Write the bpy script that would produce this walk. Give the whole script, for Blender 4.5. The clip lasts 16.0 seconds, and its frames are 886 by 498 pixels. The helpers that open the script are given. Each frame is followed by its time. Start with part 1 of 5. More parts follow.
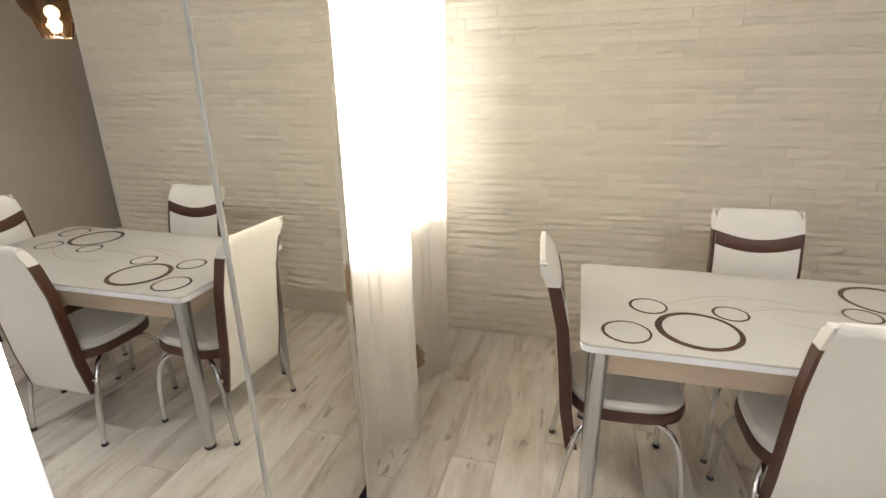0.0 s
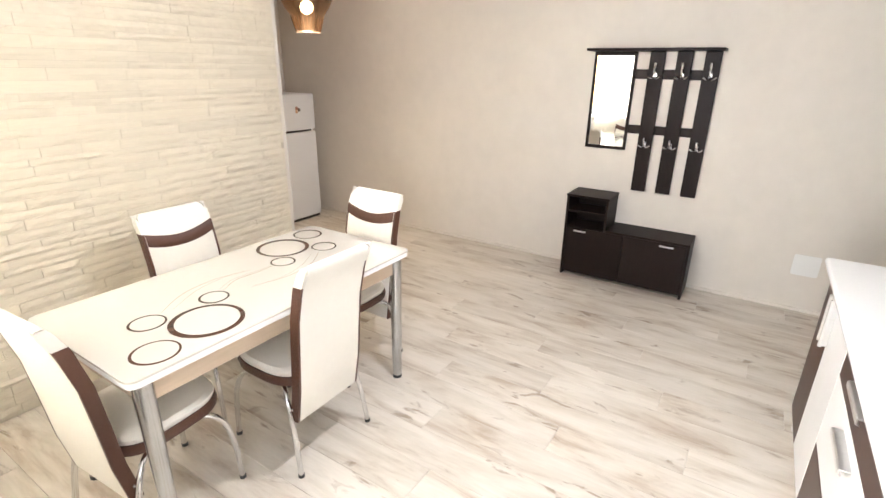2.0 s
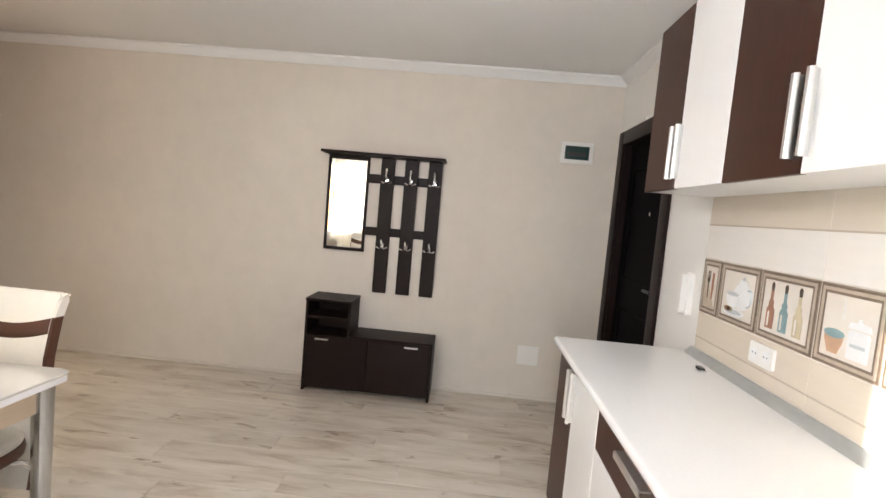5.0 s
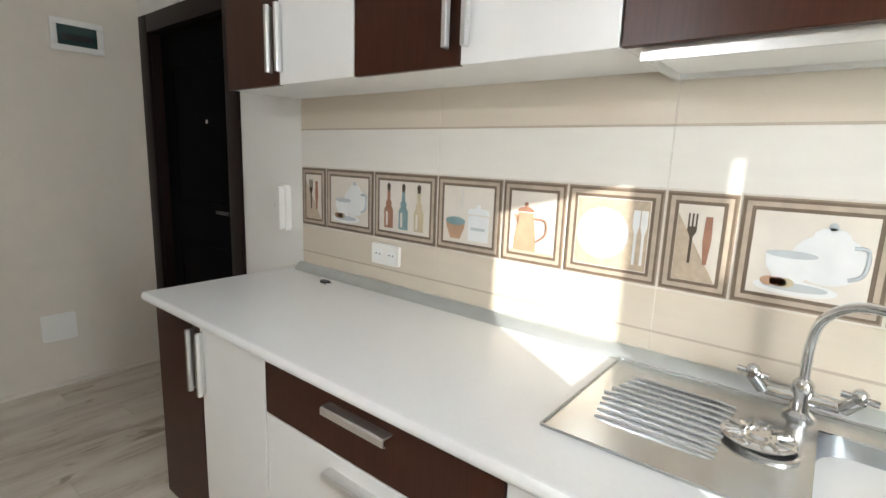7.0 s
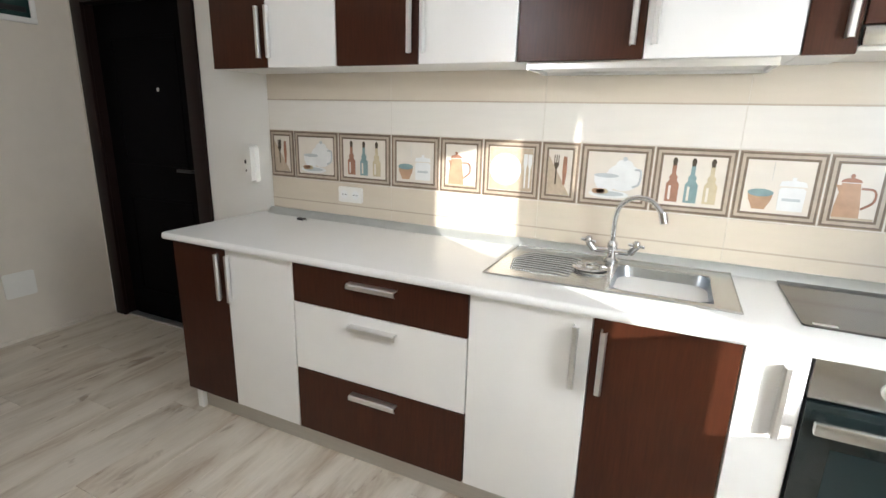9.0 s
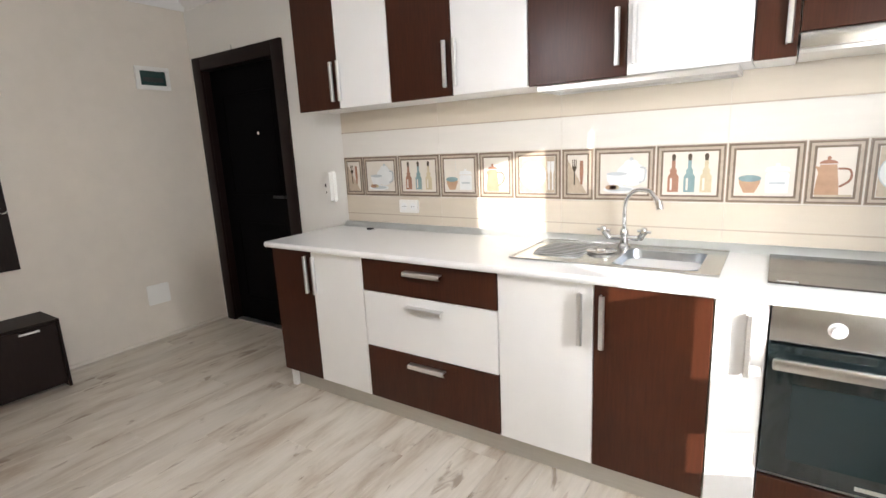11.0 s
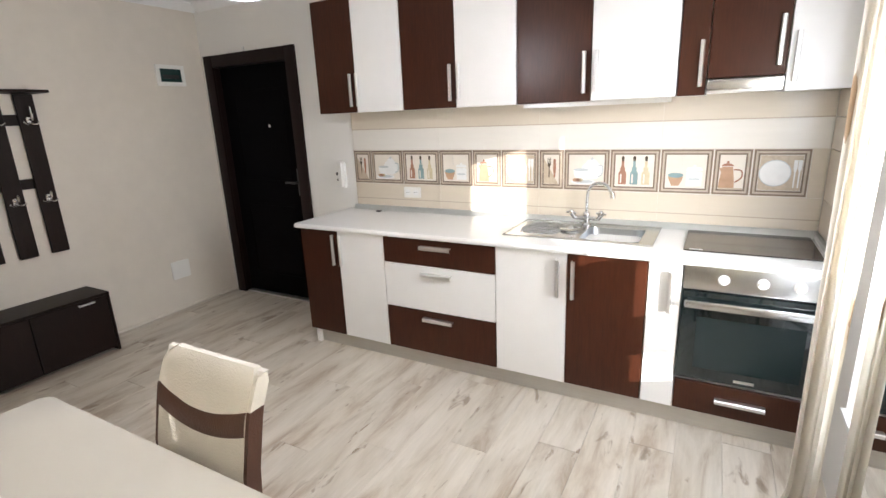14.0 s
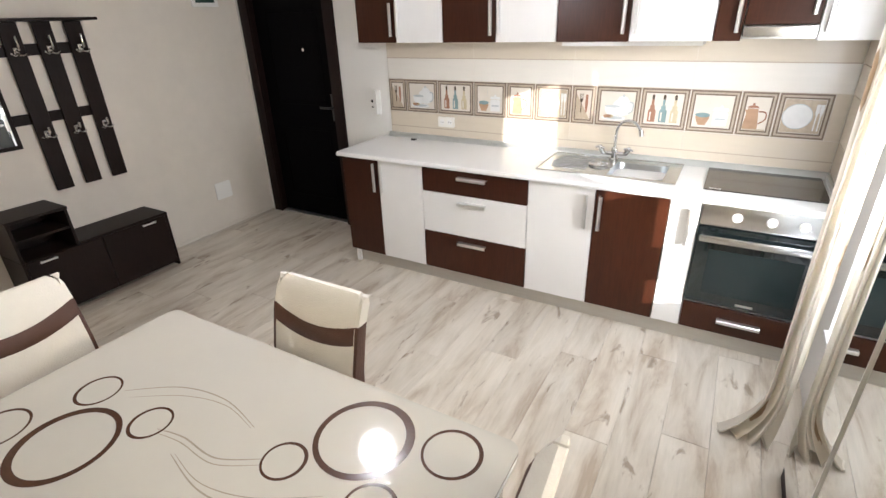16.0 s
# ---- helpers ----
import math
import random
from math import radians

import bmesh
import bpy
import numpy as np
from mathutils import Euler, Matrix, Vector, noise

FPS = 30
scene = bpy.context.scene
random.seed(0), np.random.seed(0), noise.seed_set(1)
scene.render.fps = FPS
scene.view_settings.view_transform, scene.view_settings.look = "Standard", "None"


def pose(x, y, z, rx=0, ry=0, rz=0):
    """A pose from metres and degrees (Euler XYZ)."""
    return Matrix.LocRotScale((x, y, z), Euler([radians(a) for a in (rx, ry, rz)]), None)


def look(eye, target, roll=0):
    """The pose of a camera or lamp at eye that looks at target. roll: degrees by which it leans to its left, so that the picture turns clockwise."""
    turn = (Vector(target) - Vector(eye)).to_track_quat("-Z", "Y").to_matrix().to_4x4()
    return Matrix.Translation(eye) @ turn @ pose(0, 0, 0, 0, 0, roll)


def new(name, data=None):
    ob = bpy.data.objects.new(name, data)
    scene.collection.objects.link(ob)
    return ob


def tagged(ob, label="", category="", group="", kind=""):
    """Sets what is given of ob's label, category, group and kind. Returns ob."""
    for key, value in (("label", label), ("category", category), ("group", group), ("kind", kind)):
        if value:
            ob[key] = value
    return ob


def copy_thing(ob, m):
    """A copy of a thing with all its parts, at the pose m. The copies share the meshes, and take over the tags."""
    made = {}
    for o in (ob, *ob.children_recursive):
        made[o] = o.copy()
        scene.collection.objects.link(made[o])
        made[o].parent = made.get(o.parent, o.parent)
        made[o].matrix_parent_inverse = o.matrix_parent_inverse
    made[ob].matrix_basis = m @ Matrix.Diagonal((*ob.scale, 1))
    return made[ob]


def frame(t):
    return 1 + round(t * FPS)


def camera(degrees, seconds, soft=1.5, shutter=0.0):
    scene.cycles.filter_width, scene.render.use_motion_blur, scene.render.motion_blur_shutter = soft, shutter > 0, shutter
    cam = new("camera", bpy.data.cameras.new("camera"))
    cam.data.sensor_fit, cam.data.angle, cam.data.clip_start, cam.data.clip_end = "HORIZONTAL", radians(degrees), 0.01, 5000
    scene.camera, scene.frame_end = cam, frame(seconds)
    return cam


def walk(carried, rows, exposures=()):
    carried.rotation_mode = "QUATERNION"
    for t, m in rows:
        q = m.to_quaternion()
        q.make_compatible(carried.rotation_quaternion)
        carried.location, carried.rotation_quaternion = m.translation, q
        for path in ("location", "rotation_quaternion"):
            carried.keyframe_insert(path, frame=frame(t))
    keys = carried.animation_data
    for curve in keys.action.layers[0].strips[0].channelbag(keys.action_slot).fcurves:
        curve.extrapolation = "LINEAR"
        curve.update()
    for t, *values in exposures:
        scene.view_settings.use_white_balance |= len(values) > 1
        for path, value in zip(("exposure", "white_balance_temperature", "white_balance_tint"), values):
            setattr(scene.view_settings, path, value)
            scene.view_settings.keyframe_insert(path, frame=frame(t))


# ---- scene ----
cam = camera(84, 16.0)

PATH = [
    (0, (0.859, 0.977, 1.516), (0.355, 2.802, 0.871), -1.0),
    (0.3, (0.704, 0.983, 1.551), (0.599, 2.867, 0.888), -0.7),
    (0.5, (0.639, 0.963, 1.577), (0.797, 2.858, 0.956), -1.8),
    (0.8, (0.559, 0.955, 1.619), (1.134, 2.764, 0.989), -1.8),
    (1, (0.477, 0.958, 1.598), (1.363, 2.64, 0.976), -0.2),
    (1.5, (0.416, 1.031, 1.621), (1.753, 2.352, 0.936), 0.9),
    (2, (0.381, 0.958, 1.631), (1.966, 1.962, 0.939), 0.9),
    (2.5, (0.394, 0.992, 1.674), (2.126, 1.699, 0.968), 0.7),
    (3, (0.387, 0.963, 1.695), (2.219, 1.476, 1.076), 1.4),
    (3.2, (0.421, 0.971, 1.716), (2.282, 1.433, 1.148), 1.8),
    (5.3, (0.738, 1.075, 1.375), (2.733, 1.147, 1.251), 4.7),
    (5.5, (0.77, 1.09, 1.365), (2.76, 1.048, 1.166), 3.6),
    (6, (1.044, 1.136, 1.337), (2.929, 0.528, 1.06), 3.3),
    (6.5, (1.155, 1.133, 1.344), (2.695, -0.101, 1.019), 3.6),
    (7, (1.198, 1.246, 1.355), (2.421, -0.295, 0.994), 2.1),
    (7.5, (1.188, 1.446, 1.385), (2.161, -0.233, 0.902), 2.0),
    (8, (1.073, 1.692, 1.402), (1.945, -0.032, 0.884), 1.1),
    (8.2, (1.095, 1.735, 1.369), (1.906, -0.022, 0.865), 1.7),
    (10.3, (0.718, 2.3, 1.399), (1.606, 0.584, 0.884), -0.8),
    (10.5, (0.68, 2.297, 1.329), (1.63, 0.592, 0.89), -1.4),
    (11, (0.667, 2.278, 1.345), (1.77, 0.661, 0.935), -2.8),
    (11.5, (0.701, 2.232, 1.364), (1.902, 0.691, 0.936), -3.7),
    (12, (0.764, 2.379, 1.342), (1.961, 0.825, 0.947), -1.7),
    (12.5, (0.815, 2.627, 1.388), (1.829, 0.945, 1.006), -3.1),
    (13, (0.768, 2.765, 1.437), (1.669, 1.029, 1.019), -3.3),
    (13.5, (0.628, 2.742, 1.506), (1.576, 1.051, 1.014), -2.8),
    (14, (0.566, 2.947, 1.525), (1.509, 1.262, 1.002), -2.4),
    (14.5, (0.548, 3.054, 1.56), (1.493, 1.4, 0.951), -1.6),
    (15, (0.569, 3.114, 1.607), (1.519, 1.506, 0.892), -2.9),
    (15.5, (0.607, 3.183, 1.68), (1.513, 1.597, 0.864), -2.9),
    (16, (0.609, 3.229, 1.716), (1.526, 1.67, 0.862), -1.9),
]
walk(cam, [(t, look(eye, target, roll)) for t, eye, target, roll in PATH],
     exposures=[(0, 1.45, 6400, 7), (0.5, 1.6, 6400, 8), (0.8, 1.42, 6400, 8), (1.5, 2.42, 6200, 5), (2.0, 2.5, 6250, 8), (3.2, 2.35, 6400, 10), (5.3, 1.75, 6450, 8), (5.5, 1.62, 6420, 7),
                (6.0, 1.05, 6300, 4), (6.5, 1.2, 6250, 3), (8.2, 1.12, 6200, 3), (11.0, 1.5, 6350, 8), (16.0, 1.55, 6280, 8)])

# world, sun and window light
world = bpy.data.worlds.new("world")
scene.world = world
world.use_nodes = True
wn = world.node_tree.nodes
sky = wn.new("ShaderNodeTexSky")
sky.sky_type = "NISHITA"
sky.sun_disc = False
SUN_DIR = Vector((1.0, -0.67, -0.29)).normalized()  # the way the light travels
sky.sun_elevation = math.asin(-SUN_DIR.z)
sky.sun_rotation = math.atan2(-SUN_DIR.x, -SUN_DIR.y)
world.node_tree.links.new(sky.outputs[0], wn["Background"].inputs[0])
wn["Background"].inputs[1].default_value = 0.09
sun = bpy.data.lights.new("sun", "SUN")
sun.energy, sun.angle, sun.color = 5.0, radians(0.5), (1.0, 0.93, 0.86)
so = new("sun", sun)
so.matrix_world = look((-6, 5, 4), Vector((-6, 5, 4)) + SUN_DIR)


def area(name, m, sx, sy, watts, colour):
    la = bpy.data.lights.new(name, "AREA")
    la.shape, la.size, la.size_y, la.energy, la.color = "RECTANGLE", sx, sy, watts, colour
    ob = new(name, la)
    ob.matrix_world = m
    return ob


area("daylight_north_window", look((0.0, 2.84, 1.5), (2, 2.75, 1.4)), 0.72, 1.1, 9, (0.94, 0.94, 1.0))
area("daylight_south_window", look((-0.03, 1.2, 1.2), (2, 1.3, 1.0)), 0.6, 1.3, 13.5, (0.90, 0.92, 1.0))


# ---------------- materials ----------------
def mat(name, colour, rough=0.5, metal=0.0, grain=0.0, grain_scale=40.0, stain=0.0, stain_scale=2.0, bump=0.0, bump_scale=60.0,
        stretch=(1, 1, 1), random=0.0, coat=0.0, spec=0.5):
    """Principled surface with variation at two scales and fine relief, in metres."""
    m = bpy.data.materials.new(name)
    m.use_nodes = True
    nt, b = m.node_tree, m.node_tree.nodes["Principled BSDF"]
    b.inputs["Roughness"].default_value, b.inputs["Metallic"].default_value = rough, metal
    b.inputs["Coat Weight"].default_value = coat
    b.inputs["Coat Roughness"].default_value = 0.08
    b.inputs["Specular IOR Level"].default_value = spec
    tc = nt.nodes.new("ShaderNodeTexCoord")
    mp = nt.nodes.new("ShaderNodeMapping")
    mp.inputs["Scale"].default_value = stretch
    nt.links.new(tc.outputs["Object"], mp.inputs[0])
    src = nt.nodes.new("ShaderNodeRGB").outputs[0]
    src.default_value = (*colour, 1)
    if random:
        oi = nt.nodes.new("ShaderNodeObjectInfo")
        off = nt.nodes.new("ShaderNodeVectorMath")
        off.operation = "MULTIPLY_ADD"
        nt.links.new(oi.outputs["Random"], off.inputs[0])
        off.inputs[1].default_value = (37, 53, 71)
        nt.links.new(mp.outputs[0], off.inputs[2])
        vec = off.outputs[0]
    else:
        oi, vec = None, mp.outputs[0]

    def vary(src, fac_socket, amount):
        mr = nt.nodes.new("ShaderNodeMapRange")
        mr.inputs["To Min"].default_value, mr.inputs["To Max"].default_value = 1 - amount, 1 + amount * 0.6
        nt.links.new(fac_socket, mr.inputs[0])
        mx = nt.nodes.new("ShaderNodeVectorMath")
        mx.operation = "SCALE"
        nt.links.new(src, mx.inputs[0])
        nt.links.new(mr.outputs[0], mx.inputs["Scale"])
        return mx.outputs[0]

    for amount, scale in ((grain, grain_scale), (stain, stain_scale)):
        if amount:
            n = nt.nodes.new("ShaderNodeTexNoise")
            n.inputs["Scale"].default_value, n.inputs["Detail"].default_value = scale, 6
            nt.links.new(vec, n.inputs["Vector"])
            src = vary(src, n.outputs["Fac"], amount)
    if random:
        src = vary(src, oi.outputs["Random"], random)
    nt.links.new(src, b.inputs["Base Color"])
    if bump:
        n = nt.nodes.new("ShaderNodeTexNoise")
        n.inputs["Scale"].default_value, n.inputs["Detail"].default_value = bump_scale, 5
        nt.links.new(vec, n.inputs["Vector"])
        bp = nt.nodes.new("ShaderNodeBump")
        bp.inputs["Strength"].default_value, bp.inputs["Distance"].default_value = bump, 0.01
        nt.links.new(n.outputs["Fac"], bp.inputs["Height"])
        nt.links.new(bp.outputs[0], b.inputs["Normal"])
    return m


def glow(name, colour, strength):
    m = bpy.data.materials.new(name)
    m.use_nodes = True
    b = m.node_tree.nodes["Principled BSDF"]
    b.inputs["Emission Color"].default_value, b.inputs["Emission Strength"].default_value = (*colour, 1), strength
    return m


def glass(name, colour=(1, 1, 1), rough=0.0):
    m = bpy.data.materials.new(name)
    m.use_nodes = True
    b = m.node_tree.nodes["Principled BSDF"]
    b.inputs["Base Color"].default_value = (*colour, 1)
    b.inputs["Transmission Weight"].default_value, b.inputs["Roughness"].default_value = 1.0, rough
    return m


M_WALLPAPER = mat("wallpaper_beige", (0.71, 0.655, 0.58), 0.75, grain=0.07, grain_scale=9, stain=0.06, stain_scale=1.2, bump=0.12, bump_scale=170)
M_WHITE_WALL = mat("white_wall", (0.80, 0.79, 0.76), 0.7, stain=0.05, stain_scale=1.5, bump=0.08, bump_scale=140)
M_CEILING = mat("ceiling_paint", (0.82, 0.82, 0.81), 0.8, stain=0.03, bump=0.05)
M_STONE = mat("split_stone", (0.75, 0.675, 0.54), 0.5, grain=0.10, grain_scale=22, stain=0.10, stain_scale=3, bump=0.4, bump_scale=26, stretch=(1, 1, 2.2), random=0.06)
M_STONE_JOINT = mat("stone_joint", (0.60, 0.53, 0.42), 0.85, grain=0.2, bump=0.5)
M_TILE_BEIGE = mat("tile_beige", (0.65, 0.58, 0.48), 0.18, grain=0.04, grain_scale=5, stain=0.06, stain_scale=3, stretch=(1, 1, 8))
M_TILE_LIGHT = mat("tile_cream", (0.76, 0.73, 0.68), 0.16, grain=0.04, grain_scale=5, stain=0.05, stain_scale=3, stretch=(1, 1, 8))
M_TILE_STRIPE = mat("tile_stripe", (0.50, 0.43, 0.35), 0.2, grain=0.12, grain_scale=14, stretch=(1, 1, 6))
M_GROUT = mat("grout", (0.68, 0.64, 0.57), 0.9, grain=0.1)
M_FRAME_PRINT = mat("printed_frame", (0.33, 0.255, 0.19), 0.3, grain=0.35, grain_scale=30, stain=0.2, stain_scale=9, stretch=(1, 1, 1))
M_FRAME_DARK = mat("printed_frame_dark", (0.17, 0.125, 0.09), 0.3, grain=0.3, grain_scale=40)
M_FRAME_PALE = mat("printed_frame_pale", (0.47, 0.39, 0.31), 0.3, grain=0.3, grain_scale=40)
M_PRINT_GROUND = mat("print_ground", (0.74, 0.69, 0.62), 0.2, grain=0.08, grain_scale=9, stain=0.1, stain_scale=12)
M_PR_WHITE = mat("print_white", (0.78, 0.79, 0.79), 0.2, grain=0.12, grain_scale=25)
M_PR_GREY = mat("print_grey", (0.52, 0.56, 0.58), 0.2, grain=0.15, grain_scale=25)
M_PR_RED = mat("print_russet", (0.38, 0.20, 0.14), 0.2, grain=0.3, grain_scale=30)
M_PR_TEAL = mat("print_teal", (0.25, 0.36, 0.37), 0.2, grain=0.3, grain_scale=30)
M_PR_YELLOW = mat("print_ochre", (0.60, 0.52, 0.36), 0.2, grain=0.25, grain_scale=30)
M_PR_ORANGE = mat("print_copper", (0.50, 0.32, 0.21), 0.2, grain=0.25, grain_scale=30)
M_PR_SACK = mat("print_sackcloth", (0.50, 0.41, 0.31), 0.3, grain=0.35, grain_scale=60)
M_PR_DARK = mat("print_dark", (0.10, 0.08, 0.06), 0.25, grain=0.2)
M_WENGE = mat("wenge_foil", (0.052, 0.0145, 0.006), 0.34, grain=0.5, grain_scale=16, stain=0.2, stain_scale=3, stretch=(9, 9, 0.7), random=0.12, spec=0.3)
M_WENGE_DARK = mat("wenge_dark", (0.014, 0.0075, 0.0055), 0.45, grain=0.4, grain_scale=16, stain=0.2, stretch=(8, 8, 0.8), spec=0.16)
M_DOOR = mat("entrance_door_leaf", (0.003, 0.0025, 0.003), 0.7, grain=0.3, grain_scale=14, stretch=(8, 8, 0.7), spec=0.05)
M_DOORFRAME = mat("door_frame_wood", (0.013, 0.0055, 0.0045), 0.45, grain=0.4, grain_scale=16, stretch=(8, 8, 0.8), spec=0.2)
M_WHITE_LAM = mat("white_laminate", (0.82, 0.815, 0.80), 0.3, grain=0.03, grain_scale=8, stain=0.03)
M_WORKTOP = mat("white_worktop", (0.82, 0.825, 0.82), 0.22, grain=0.04, grain_scale=120, stain=0.03)
M_ALU = mat("brushed_aluminium", (0.78, 0.78, 0.77), 0.38, metal=1.0, grain=0.1, grain_scale=40, stretch=(1, 1, 8))
M_GREYTRIM = mat("grey_upstand", (0.55, 0.57, 0.56), 0.35, metal=0.6, grain=0.1, grain_scale=20)
M_PLINTH = mat("plinth_alu", (0.55, 0.53, 0.49), 0.4, metal=0.5, grain=0.12, grain_scale=20, stretch=(0.5, 1, 8))
M_STEEL = mat("stainless_steel", (0.63, 0.64, 0.64), 0.25, metal=1.0, grain=0.12, grain_scale=60, stretch=(1, 8, 1))
M_BOWL = mat("steel_bowl", (0.42, 0.45, 0.48), 0.28, metal=1.0, grain=0.12, grain_scale=60)
M_CHROME = mat("chrome", (0.75, 0.75, 0.75), 0.07, metal=1.0, stain=0.05)
M_LEG = mat("satin_chrome_leg", (0.55, 0.56, 0.57), 0.22, metal=1.0, grain=0.08)
M_BLACKGLASS = mat("black_glass", (0.009, 0.0145, 0.0155), 0.06, stain=0.1, coat=0.4)
M_HOB = mat("hob_glass", (0.030, 0.026, 0.022), 0.12, grain=0.2, grain_scale=200, coat=0.3)
M_BLACK = mat("black_plastic", (0.02, 0.02, 0.02), 0.4, grain=0.1)
M_WHITE_PL = mat("white_plastic", (0.80, 0.79, 0.76), 0.35, stain=0.04)
M_GREEN_PL = mat("tinted_cover", (0.03, 0.06, 0.055), 0.12, stain=0.1)
M_MIRROR = mat("mirror_silver", (0.88, 0.89, 0.88), 0.0, metal=1.0)
M_GLASSTOP = mat("cream_glass_top", (0.60, 0.575, 0.515), 0.07, stain=0.03, coat=0.5)
M_CIRCLE = mat("printed_ring_brown", (0.085, 0.038, 0.022), 0.15, grain=0.4, grain_scale=22, stretch=(1, 6, 1))
M_VINE = mat("printed_line", (0.38, 0.33, 0.27), 0.15, grain=0.2)
M_APRON = mat("pale_maple", (0.62, 0.49, 0.36), 0.4, grain=0.12, grain_scale=14, stain=0.08, stretch=(0.6, 6, 6))
M_CREAM = mat("cream_leatherette", (0.78, 0.74, 0.66), 0.42, grain=0.04, stain=0.05, bump=0.25, bump_scale=220)
M_BROWN = mat("brown_leatherette", (0.085, 0.032, 0.017), 0.4, grain=0.12, stain=0.15, bump=0.25, bump_scale=220)
M_FRIDGE = mat("white_enamel", (0.76, 0.77, 0.79), 0.28, stain=0.04)
M_SHADE = mat("smoked_bronze_glass", (0.12, 0.075, 0.045), 0.25, metal=0.3, stain=0.2)
M_BULB = glow("bulb_glow", (1.0, 0.82, 0.55), 16)
M_CRYSTAL_GLOW = glow("lamp_core_glow", (0.95, 0.97, 1.0), 5)
M_CRYSTAL = mat("crystal_rod", (0.42, 0.48, 0.56), 0.08, metal=0.2, stain=0.1)
M_PVC = mat("white_pvc", (0.80, 0.81, 0.81), 0.35, stain=0.04)
M_OUT = mat("outside_ground", (0.30, 0.28, 0.25), 0.9, grain=0.2, grain_scale=2)
M_GLASS = glass("window_glass")


def laminate():
    """Pale oak laminate: long grain, grey-brown streaks and knots, each plank a little different."""
    m = bpy.data.materials.new("oak_laminate")
    m.use_nodes = True
    nt, b = m.node_tree, m.node_tree.nodes["Principled BSDF"]
    L = nt.links.new
    tc, oi = nt.nodes.new("ShaderNodeTexCoord"), nt.nodes.new("ShaderNodeObjectInfo")
    off = nt.nodes.new("ShaderNodeVectorMath")
    off.operation = "MULTIPLY_ADD"
    L(oi.outputs["Random"], off.inputs[0])
    off.inputs[1].default_value = (17, 61, 5)
    L(tc.outputs["Object"], off.inputs[2])

    def noise_at(scale, stretch, detail=6, rough=0.6, dist=0.0):
        mp = nt.nodes.new("ShaderNodeMapping")
        mp.inputs["Scale"].default_value = stretch
        L(off.outputs[0], mp.inputs[0])
        n = nt.nodes.new("ShaderNodeTexNoise")
        n.inputs["Scale"].default_value, n.inputs["Detail"].default_value = scale, detail
        n.inputs["Roughness"].default_value, n.inputs["Distortion"].default_value = rough, dist
        L(mp.outputs[0], n.inputs["Vector"])
        return n.outputs["Fac"]

    grain, streak, knot = noise_at(9, (9, 0.7, 1)), noise_at(2.2, (4.2, 0.8, 1), 7, 0.6, 0.5), noise_at(3.6, (3.2, 1.0, 1), 4, 0.55, 1.0)
    r1 = nt.nodes.new("ShaderNodeValToRGB")
    e = r1.color_ramp.elements
    e[0].position, e[0].color = 0.33, (0.44, 0.36, 0.28, 1)
    e[1].position, e[1].color = 0.60, (0.68, 0.625, 0.545, 1)
    mid = r1.color_ramp.elements.new(0.46)
    mid.color = (0.60, 0.54, 0.455, 1)
    L(streak, r1.inputs[0])
    r2 = nt.nodes.new("ShaderNodeValToRGB")
    r2.color_ramp.elements[0].position, r2.color_ramp.elements[0].color = 0.30, (0.42, 0.34, 0.27, 1)
    r2.color_ramp.elements[1].position, r2.color_ramp.elements[1].color = 0.38, (1, 1, 1, 1)
    L(knot, r2.inputs[0])
    mx = nt.nodes.new("ShaderNodeMix")
    mx.data_type, mx.blend_type = "RGBA", "MULTIPLY"
    mx.inputs["Factor"].default_value = 0.8
    L(r1.outputs[0], mx.inputs["A"])
    L(r2.outputs[0], mx.inputs["B"])
    cur = mx.outputs["Result"]
    for sock, lo, hi in ((grain, 0.86, 1.12), (oi.outputs["Random"], 0.93, 1.06)):
        mr = nt.nodes.new("ShaderNodeMapRange")
        mr.inputs["To Min"].default_value, mr.inputs["To Max"].default_value = lo, hi
        L(sock, mr.inputs[0])
        sc = nt.nodes.new("ShaderNodeVectorMath")
        sc.operation = "SCALE"
        L(cur, sc.inputs[0])
        L(mr.outputs[0], sc.inputs["Scale"])
        cur = sc.outputs[0]
    L(cur, b.inputs["Base Color"])
    b.inputs["Roughness"].default_value = 0.30
    bp = nt.nodes.new("ShaderNodeBump")
    bp.inputs["Strength"].default_value, bp.inputs["Distance"].default_value = 0.12, 0.004
    L(grain, bp.inputs["Height"])
    L(bp.outputs[0], b.inputs["Normal"])
    return m


